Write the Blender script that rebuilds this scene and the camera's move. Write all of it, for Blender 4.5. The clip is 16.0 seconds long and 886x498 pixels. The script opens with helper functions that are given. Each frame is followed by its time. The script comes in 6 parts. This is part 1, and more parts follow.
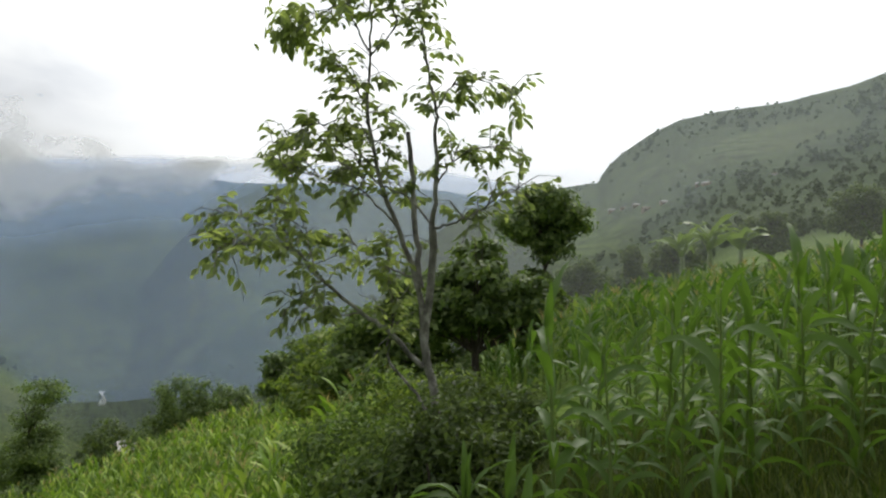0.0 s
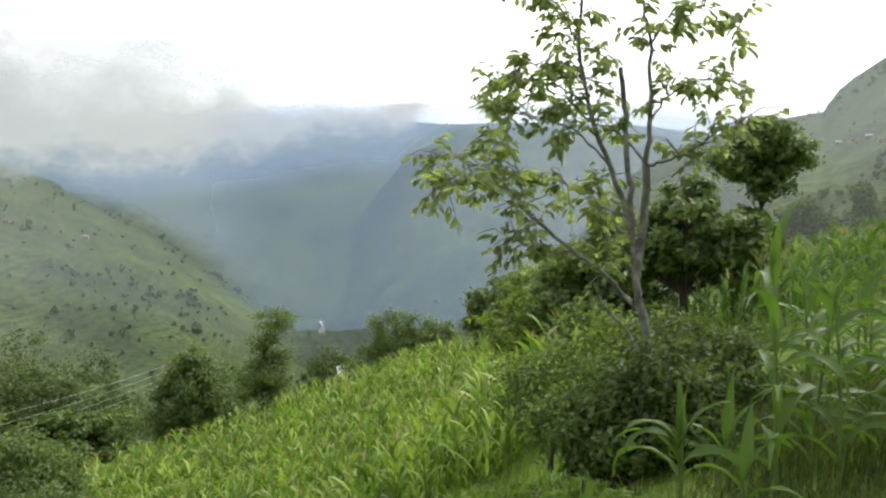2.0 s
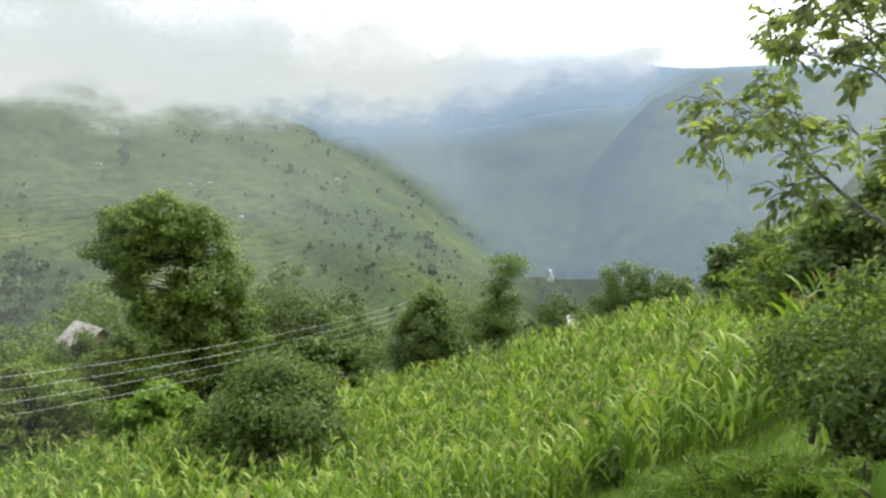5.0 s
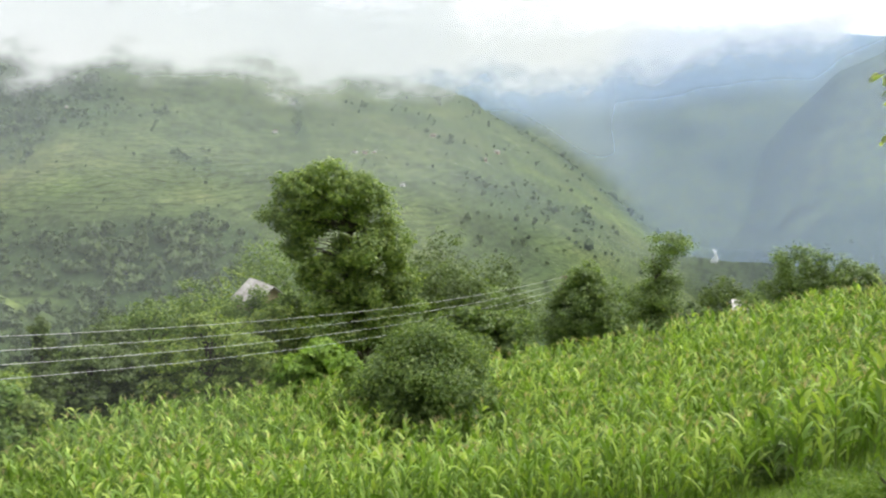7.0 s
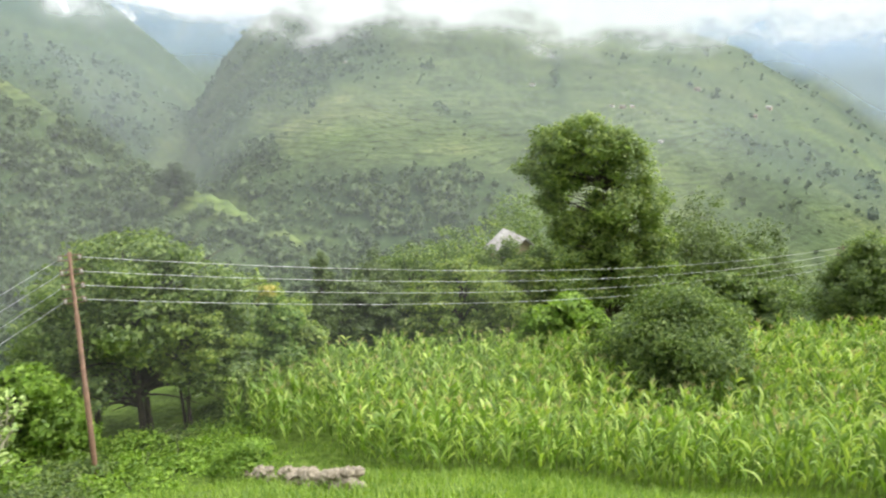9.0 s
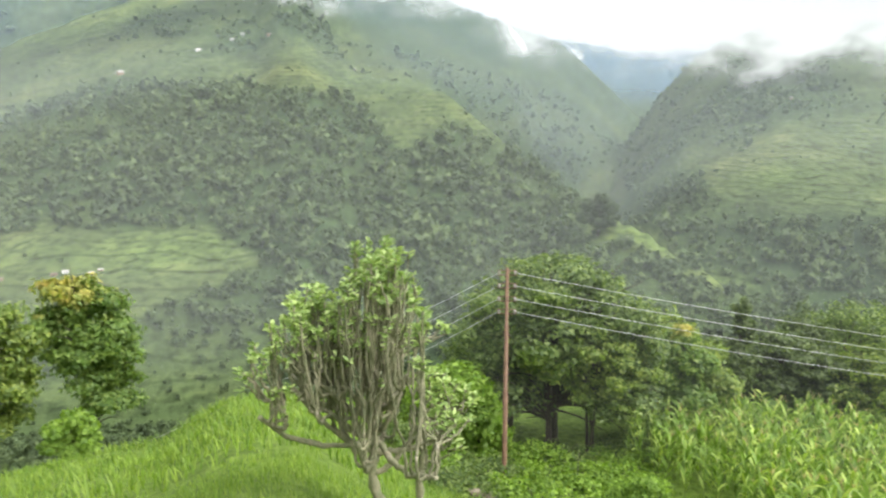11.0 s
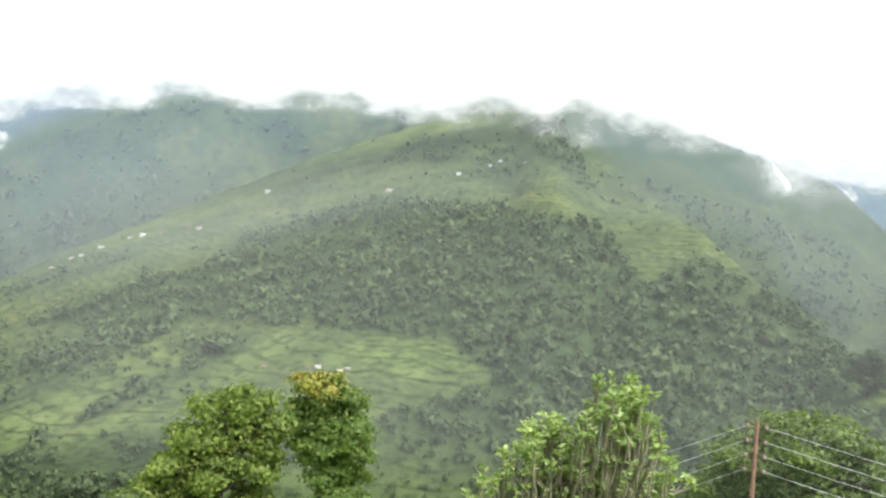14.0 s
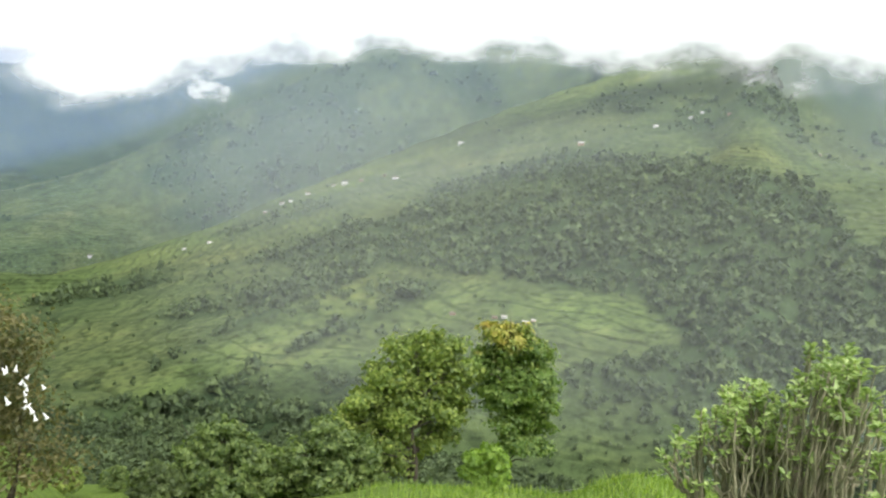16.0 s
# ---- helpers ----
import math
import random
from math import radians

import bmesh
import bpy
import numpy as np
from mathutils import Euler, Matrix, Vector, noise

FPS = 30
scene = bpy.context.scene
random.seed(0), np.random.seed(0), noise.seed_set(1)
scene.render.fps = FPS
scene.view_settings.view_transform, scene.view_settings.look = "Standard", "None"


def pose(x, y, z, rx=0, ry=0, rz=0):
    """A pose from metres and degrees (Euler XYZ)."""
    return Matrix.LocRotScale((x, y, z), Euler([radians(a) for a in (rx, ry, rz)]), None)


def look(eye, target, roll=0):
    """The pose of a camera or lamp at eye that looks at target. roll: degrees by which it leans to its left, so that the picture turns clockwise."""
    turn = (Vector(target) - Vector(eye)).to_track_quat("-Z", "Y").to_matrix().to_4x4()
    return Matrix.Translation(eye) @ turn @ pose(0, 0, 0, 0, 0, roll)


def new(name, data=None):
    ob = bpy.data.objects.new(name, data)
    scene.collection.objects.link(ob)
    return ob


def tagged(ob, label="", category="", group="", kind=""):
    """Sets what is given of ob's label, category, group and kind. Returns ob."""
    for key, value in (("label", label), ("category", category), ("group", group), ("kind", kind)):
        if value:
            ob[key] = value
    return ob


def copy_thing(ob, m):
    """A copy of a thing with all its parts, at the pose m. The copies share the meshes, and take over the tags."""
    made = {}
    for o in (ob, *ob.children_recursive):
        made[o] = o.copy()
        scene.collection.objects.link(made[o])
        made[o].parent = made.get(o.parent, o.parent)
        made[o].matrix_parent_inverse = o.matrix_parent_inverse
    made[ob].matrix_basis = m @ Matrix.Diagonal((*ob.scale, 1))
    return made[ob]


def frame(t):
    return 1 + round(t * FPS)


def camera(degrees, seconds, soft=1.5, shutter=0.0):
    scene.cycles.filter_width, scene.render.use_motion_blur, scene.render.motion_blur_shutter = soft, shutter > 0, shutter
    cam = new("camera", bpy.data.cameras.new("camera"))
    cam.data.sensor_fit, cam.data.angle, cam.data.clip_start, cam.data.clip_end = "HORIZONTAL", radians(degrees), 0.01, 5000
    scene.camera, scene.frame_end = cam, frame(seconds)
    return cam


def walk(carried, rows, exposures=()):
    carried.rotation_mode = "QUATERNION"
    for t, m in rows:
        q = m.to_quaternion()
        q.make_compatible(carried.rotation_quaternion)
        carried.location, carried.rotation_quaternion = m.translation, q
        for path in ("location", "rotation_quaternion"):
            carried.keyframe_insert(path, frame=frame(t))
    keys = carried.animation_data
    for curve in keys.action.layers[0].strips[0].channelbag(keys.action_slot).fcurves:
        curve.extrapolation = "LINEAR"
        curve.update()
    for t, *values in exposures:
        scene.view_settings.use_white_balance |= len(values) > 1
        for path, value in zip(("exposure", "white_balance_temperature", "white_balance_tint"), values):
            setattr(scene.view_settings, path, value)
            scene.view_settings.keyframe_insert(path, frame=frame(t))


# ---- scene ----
# ---- camera ----
EYE = 1.55
cam = camera(59.57, 16.0, soft=2.2, shutter=0.25)
# seconds, x, y, bearing (degrees left of +y), tilt, roll
PATH = [
    (0, 0.017, 0.532, 0.05, -0.13, 0.78),
    (0.5, 0.025, 0.465, 2.17, -1.30, 0.60),
    (1, 0.019, 0.438, 5.14, -2.87, 0.33),
    (1.5, -0.019, 0.406, 10.57, -4.34, 0.38),
    (2, -0.065, 0.410, 14.69, -4.77, 0.19),
    (2.5, -0.104, 0.401, 17.33, -5.28, 0.62),
    (3, -0.137, 0.384, 19.77, -6.60, 0.36),
    (3.5, -0.167, 0.365, 22.26, -7.37, 0.32),
    (4.2, -0.208, 0.321, 25.82, -8.18, 0.82),
    (6.3, -0.336, 0.454, 39.52, -9.70, -0.01),
    (6.5, -0.338, 0.448, 39.83, -10.19, 0.38),
    (7, -0.367, 0.392, 43.36, -10.82, 0.81),
    (7.5, -0.393, 0.342, 48.35, -11.39, -0.31),
    (8, -0.402, 0.287, 53.04, -12.27, -1.48),
    (8.5, -0.391, 0.215, 58.11, -12.83, -0.56),
    (9, -0.377, 0.166, 62.04, -14.30, 0.09),
    (9.5, -0.386, 0.125, 69.68, -14.18, -0.43),
    (10, -0.407, 0.048, 76.03, -13.98, 0.66),
    (10.2, -0.412, -0.003, 80.01, -13.59, 0.33),
    (12.3, -0.433, -0.084, 103.24, -7.69, 1.10),
    (12.5, -0.435, -0.088, 103.94, -6.56, 1.20),
    (13, -0.474, -0.103, 105.33, -4.46, 1.36),
    (13.5, -0.508, -0.127, 107.26, -3.95, 2.15),
    (14, -0.515, -0.148, 110.76, -3.03, 3.26),
    (14.5, -0.518, -0.164, 113.94, -2.51, 3.30),
    (15, -0.493, -0.176, 118.35, -3.94, 3.42),
    (15.5, -0.455, -0.188, 122.08, -6.01, 3.42),
    (16, -0.435, -0.199, 124.46, -7.39, 3.93),
]
walk(cam, [(t, pose(x, y, EYE, 0, 0, b) @ pose(0, 0, 0, 90 + p, 0, 0) @ pose(0, 0, 0, 0, 0, r)) for t, x, y, b, p, r in PATH],
     exposures=[(0, -0.92), (0.8, -0.70), (2, -0.29), (3.5, -0.18), (4.2, -0.07), (6.5, 0.06), (7.5, 0.30), (9, 0.44), (9.5, 0.42), (10, 0.40), (12.5, 0.34), (13.5, 0.27), (15.5, 0.06), (16, 0.11)])

# ---- world and sun ----
SUN_AZ, SUN_EL = -22.0, 46.0          # bearing left of +y, height


def bearing(az, r=1.0, z=0.0):
    a = radians(az)
    return Vector((-math.sin(a) * r, math.cos(a) * r, z))


world = bpy.data.worlds.new("overcast_sky")
scene.world = world
world.use_nodes = True
wn, wl = world.node_tree.nodes, world.node_tree.links
wn.clear()
w_out = wn.new("ShaderNodeOutputWorld")
w_sky = wn.new("ShaderNodeTexSky")
w_sky.sky_type, w_sky.sun_disc = "NISHITA", False
w_sky.sun_elevation, w_sky.sun_rotation = radians(SUN_EL), radians(-SUN_AZ)
w_blue = wn.new("ShaderNodeBackground")
w_blue.inputs[1].default_value = 0.12
wl.new(w_sky.outputs[0], w_blue.inputs[0])
w_co = wn.new("ShaderNodeTexCoord")
w_map = wn.new("ShaderNodeMapping")
w_map.inputs["Scale"].default_value = (1.0, 1.0, 3.2)
wl.new(w_co.outputs["Generated"], w_map.inputs[0])
w_noise = wn.new("ShaderNodeTexNoise")
w_noise.inputs["Scale"].default_value, w_noise.inputs["Detail"].default_value = 2.6, 7
w_noise.inputs["Roughness"].default_value = 0.52
w_noise.inputs["Distortion"].default_value = 0.35
wl.new(w_map.outputs[0], w_noise.inputs["Vector"])
w_ramp = wn.new("ShaderNodeValToRGB")
w_ramp.color_ramp.elements[0].position, w_ramp.color_ramp.elements[0].color = 0.34, (0.80, 0.83, 0.87, 1)
w_ramp.color_ramp.elements[1].position, w_ramp.color_ramp.elements[1].color = 0.60, (1.12, 1.13, 1.12, 1)
wl.new(w_noise.outputs[0], w_ramp.inputs[0])
# the veiled sun brightens the cloud round it
w_dot = wn.new("ShaderNodeVectorMath")
w_dot.operation = "DOT_PRODUCT"
sun_dir = bearing(SUN_AZ, math.cos(radians(SUN_EL)), math.sin(radians(SUN_EL)))
w_dot.inputs[1].default_value = sun_dir
wl.new(w_co.outputs["Generated"], w_dot.inputs[0])
w_glow = wn.new("ShaderNodeMapRange")
w_glow.interpolation_type = "SMOOTHSTEP"
w_glow.inputs["From Min"].default_value, w_glow.inputs["From Max"].default_value = 0.35, 1.0
w_glow.inputs["To Min"].default_value, w_glow.inputs["To Max"].default_value = 1.0, 3.0
wl.new(w_dot.outputs["Value"], w_glow.inputs[0])
w_mul = wn.new("ShaderNodeVectorMath")
w_mul.operation = "SCALE"
wl.new(w_ramp.outputs[0], w_mul.inputs[0])
wl.new(w_glow.outputs[0], w_mul.inputs["Scale"])
w_cloud = wn.new("ShaderNodeBackground")
w_cloud.inputs[1].default_value = 1.2
wl.new(w_mul.outputs[0], w_cloud.inputs[0])
w_mix = wn.new("ShaderNodeMixShader")
w_mix.inputs[0].default_value = 0.93
wl.new(w_blue.outputs[0], w_mix.inputs[1])
wl.new(w_cloud.outputs[0], w_mix.inputs[2])
wl.new(w_mix.outputs[0], w_out.inputs[0])

sun = new("sun", bpy.data.lights.new("sun", "SUN"))
sun.data.energy, sun.data.angle, sun.data.color = 2.5, radians(14), (1.0, 0.95, 0.86)
sun.matrix_world = look(sun_dir * 60, (0, 0, 0))


# ---- materials ----
def nodes(name):
    m = bpy.data.materials.new(name)
    m.use_nodes = True
    t = m.node_tree
    return m, t.nodes, t.links, t.nodes["Principled BSDF"]


def noise_node(n, l, scale, detail=4, rough=0.55, vec=None):
    k = n.new("ShaderNodeTexNoise")
    k.inputs["Scale"].default_value, k.inputs["Detail"].default_value, k.inputs["Roughness"].default_value = scale, detail, rough
    if vec is None:
        c = n.new("ShaderNodeTexCoord")
        vec = c.outputs["Object"]
    l.new(vec, k.inputs["Vector"])
    return k


def ramp_node(n, l, src, stops):
    k = n.new("ShaderNodeValToRGB")
    e = k.color_ramp.elements
    while len(e) < len(stops):
        e.new(0.5)
    for el, (p, c) in zip(e, stops):
        el.position, el.color = p, (*c, 1)
    l.new(src, k.inputs[0])
    return k


def mix_col(n, l, kind, fac, a, b):
    k = n.new("ShaderNodeMix")
    k.data_type, k.blend_type = "RGBA", kind
    for sock, v in ((k.inputs[0], fac), (k.inputs[6], a), (k.inputs[7], b)):
        if isinstance(v, (int, float)):
            sock.default_value = v
        elif isinstance(v, tuple):
            sock.default_value = (*v, 1)
        else:
            l.new(v, sock)
    return k.outputs[2]


def leaf_material(name, dark, mid, light, rough=0.5, through_light=0.45, patch=0.6):
    """Leaves: each leaf has its own shade, with wide patches over the crown; light shines through."""
    m, n, l, p = nodes(name)
    g = n.new("ShaderNodeNewGeometry")
    r = ramp_node(n, l, g.outputs["Random Per Island"], [(0.0, dark), (0.55, mid), (1.0, light)])
    big = noise_node(n, l, patch, 3)
    shade = ramp_node(n, l, big.outputs[0], [(0.3, (0.72, 0.74, 0.7)), (0.7, (1.22, 1.18, 1.05))])
    col = mix_col(n, l, "MULTIPLY", 1.0, r.outputs[0], shade.outputs[0])
    l.new(col, p.inputs["Base Color"])
    p.inputs["Roughness"].default_value = rough
    p.inputs["Specular IOR Level"].default_value = 0.35
    tr = n.new("ShaderNodeBsdfTranslucent")
    warm = mix_col(n, l, "MULTIPLY", 1.0, col, (1.25, 1.35, 0.6))
    l.new(warm, tr.inputs[0])
    mx = n.new("ShaderNodeMixShader")
    mx.inputs[0].default_value = through_light
    l.new(p.outputs[0], mx.inputs[1])
    l.new(tr.outputs[0], mx.inputs[2])
    l.new(mx.outputs[0], n["Material Output"].inputs[0])
    return m


def tip_material():
    """Green leaves that turn golden on the top of the crown, where they are new."""
    m = leaf_material("tree_leaf_golden_tips", (0.080, 0.140, 0.036), (0.145, 0.235, 0.058), (0.260, 0.350, 0.100))
    n, l = m.node_tree.nodes, m.node_tree.links
    c = n.new("ShaderNodeTexCoord")
    x = n.new("ShaderNodeSeparateXYZ")
    l.new(c.outputs["Generated"], x.inputs[0])
    patch = noise_node(n, l, 0.9, 3)
    add = n.new("ShaderNodeMath")
    add.operation = "MULTIPLY_ADD"
    add.inputs[1].default_value = 0.7
    l.new(patch.outputs[0], add.inputs[0])
    l.new(x.outputs[2], add.inputs[2])
    half = n.new("ShaderNodeMath")
    half.operation = "MULTIPLY"
    half.inputs[1].default_value = 0.5
    l.new(add.outputs[0], half.inputs[0])
    k = ramp_node(n, l, half.outputs[0], [(0.58, (0, 0, 0)), (0.69, (1, 1, 1))])
    old = n["Principled BSDF"].inputs["Base Color"].links[0].from_socket
    l.new(mix_col(n, l, "MIX", k.outputs[0], old, (0.55, 0.42, 0.09)), n["Principled BSDF"].inputs["Base Color"])
    return m


def plain_material(name, stops, scale, rough=0.85, bump=0.3, metal=0.0, stretch=(1, 1, 1)):
    m, n, l, p = nodes(name)
    c = n.new("ShaderNodeTexCoord")
    mp = n.new("ShaderNodeMapping")
    mp.inputs["Scale"].default_value = stretch
    l.new(c.outputs["Object"], mp.inputs[0])
    a = noise_node(n, l, scale, 6, 0.6, mp.outputs[0])
    b = noise_node(n, l, scale * 6, 5, 0.6, mp.outputs[0])
    r = ramp_node(n, l, a.outputs[0], stops)
    r2 = ramp_node(n, l, b.outputs[0], [(0.25, (0.75, 0.75, 0.75)), (0.75, (1.2, 1.2, 1.2))])
    l.new(mix_col(n, l, "MULTIPLY", 1.0, r.outputs[0], r2.outputs[0]), p.inputs["Base Color"])
    p.inputs["Roughness"].default_value, p.inputs["Metallic"].default_value = rough, metal
    bp = n.new("ShaderNodeBump")
    bp.inputs["Strength"].default_value, bp.inputs["Distance"].default_value = bump, 0.02
    l.new(b.outputs[0], bp.inputs["Height"])
    l.new(bp.outputs[0], p.inputs["Normal"])
    return m


M_TREE = leaf_material("tree_leaf", (0.074, 0.118, 0.042), (0.132, 0.194, 0.064), (0.235, 0.305, 0.108))
M_TREE_MID = leaf_material("tree_leaf_olive", (0.086, 0.138, 0.042), (0.160, 0.230, 0.064), (0.290, 0.356, 0.110))
M_TREE_WARM = leaf_material("tree_leaf_warm", (0.100, 0.156, 0.042), (0.190, 0.266, 0.066), (0.330, 0.395, 0.110))
M_TREE_LIME = leaf_material("tree_leaf_lime", (0.110, 0.195, 0.032), (0.195, 0.315, 0.052), (0.300, 0.430, 0.085))
M_TREE_GOLD = leaf_material("tree_leaf_gold", (0.085, 0.130, 0.026), (0.165, 0.220, 0.042), (0.380, 0.345, 0.080))
M_TREE_TIP = tip_material()
M_SHRUB_DULL = leaf_material("dull_shrub_leaf", (0.075, 0.085, 0.035), (0.130, 0.130, 0.055), (0.200, 0.180, 0.090))
M_TREE_DARK = leaf_material("tree_leaf_dark", (0.022, 0.042, 0.012), (0.036, 0.062, 0.018), (0.06, 0.09, 0.028), 0.6, 0.2)
M_TREE_GREY = leaf_material("tree_leaf_grey", (0.060, 0.090, 0.035), (0.100, 0.142, 0.054), (0.155, 0.205, 0.080))
M_WALNUT = leaf_material("walnut_leaf", (0.150, 0.190, 0.105), (0.250, 0.300, 0.160), (0.400, 0.450, 0.250), 0.42, 0.6)
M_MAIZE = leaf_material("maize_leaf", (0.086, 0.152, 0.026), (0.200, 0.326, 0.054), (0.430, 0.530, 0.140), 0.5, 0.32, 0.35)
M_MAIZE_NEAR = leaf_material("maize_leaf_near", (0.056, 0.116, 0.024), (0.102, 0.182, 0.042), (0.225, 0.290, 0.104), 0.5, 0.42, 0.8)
M_TASSEL = leaf_material("maize_tassel", (0.330, 0.270, 0.150), (0.430, 0.350, 0.200), (0.540, 0.450, 0.270), 0.7, 0.3)
M_STALK = plain_material("maize_stalk", [(0.3, (0.09, 0.15, 0.03)), (0.7, (0.17, 0.22, 0.06))], 6.0, 0.5, 0.1)
M_GRASS = leaf_material("grass_blade", (0.090, 0.165, 0.024), (0.165, 0.265, 0.040), (0.270, 0.360, 0.075), 0.5, 0.4, 0.5)
M_WEED = leaf_material("weed_blade", (0.055, 0.085, 0.022), (0.095, 0.132, 0.034), (0.165, 0.180, 0.060), 0.6, 0.3, 0.7)
M_BANANA = leaf_material("banana_leaf", (0.120, 0.185, 0.050), (0.190, 0.265, 0.080), (0.290, 0.360, 0.140), 0.35, 0.35)
M_BARK = plain_material("bark", [(0.3, (0.030, 0.024, 0.017)), (0.7, (0.085, 0.068, 0.050))], 5.0, 0.9, 0.6, 0, (1, 1, 0.3))
M_BARK_PALE = plain_material("pale_bark", [(0.34, (0.075, 0.072, 0.064)), (0.5, (0.20, 0.19, 0.17)), (0.68, (0.38, 0.37, 0.34))], 11.0, 0.9, 1.0, 0, (1, 1, 0.7))
M_SPURGE_STEM = plain_material("spurge_stem", [(0.3, (0.12, 0.14, 0.066)), (0.48, (0.215, 0.21, 0.125)), (0.62, (0.32, 0.29, 0.20)), (0.75, (0.46, 0.42, 0.335))], 14.0, 0.85, 0.6, 0, (1, 1, 0.5))
M_SPURGE_LEAF = leaf_material("spurge_leaf", (0.17, 0.26, 0.08), (0.28, 0.39, 0.14), (0.46, 0.56, 0.25), 0.4, 0.3)
M_RUST = plain_material("rusty_pole_paint", [(0.3, (0.10, 0.055, 0.032)), (0.7, (0.195, 0.11, 0.066))], 4.0, 0.7, 0.2)
M_WIRE = plain_material("aluminium_wire", [(0.3, (0.42, 0.43, 0.42)), (0.7, (0.60, 0.61, 0.60))], 3.0, 0.5, 0.1, 0.3)
M_PORCELAIN = plain_material("insulator", [(0.3, (0.30, 0.27, 0.23)), (0.7, (0.45, 0.42, 0.38))], 8.0, 0.35, 0.1)
M_STONE = plain_material("field_stone", [(0.25, (0.09, 0.075, 0.052)), (0.5, (0.20, 0.168, 0.12)), (0.75, (0.37, 0.325, 0.245))], 3.0, 0.9, 0.7)
M_TIN = plain_material("weathered_roof", [(0.3, (0.22, 0.20, 0.185)), (0.5, (0.38, 0.355, 0.33)), (0.75, (0.58, 0.555, 0.53))], 1.4, 0.75, 0.4)
M_MUD = plain_material("mud_wall", [(0.3, (0.28, 0.20, 0.13)), (0.7, (0.42, 0.33, 0.24))], 1.2, 0.95, 0.3)
M_WHITE = plain_material("whitewash", [(0.3, (0.62, 0.61, 0.58)), (0.7, (0.80, 0.79, 0.77))], 0.6, 0.85, 0.1)
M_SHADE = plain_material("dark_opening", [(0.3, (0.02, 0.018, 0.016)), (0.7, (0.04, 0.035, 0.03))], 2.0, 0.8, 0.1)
M_WOOD = plain_material("grey_wood", [(0.3, (0.10, 0.075, 0.05)), (0.7, (0.2, 0.16, 0.12))], 4.0, 0.9, 0.4, 0, (1, 1, 0.2))
M_TIP_WHITE = plain_material("white_blossom", [(0.3, (0.70, 0.70, 0.70)), (0.7, (0.85, 0.85, 0.84))], 9.0, 0.7, 0.1)
M_FALL = plain_material("white_water", [(0.3, (0.7, 0.72, 0.74)), (0.7, (0.85, 0.86, 0.87))], 0.1, 0.6, 0.2)


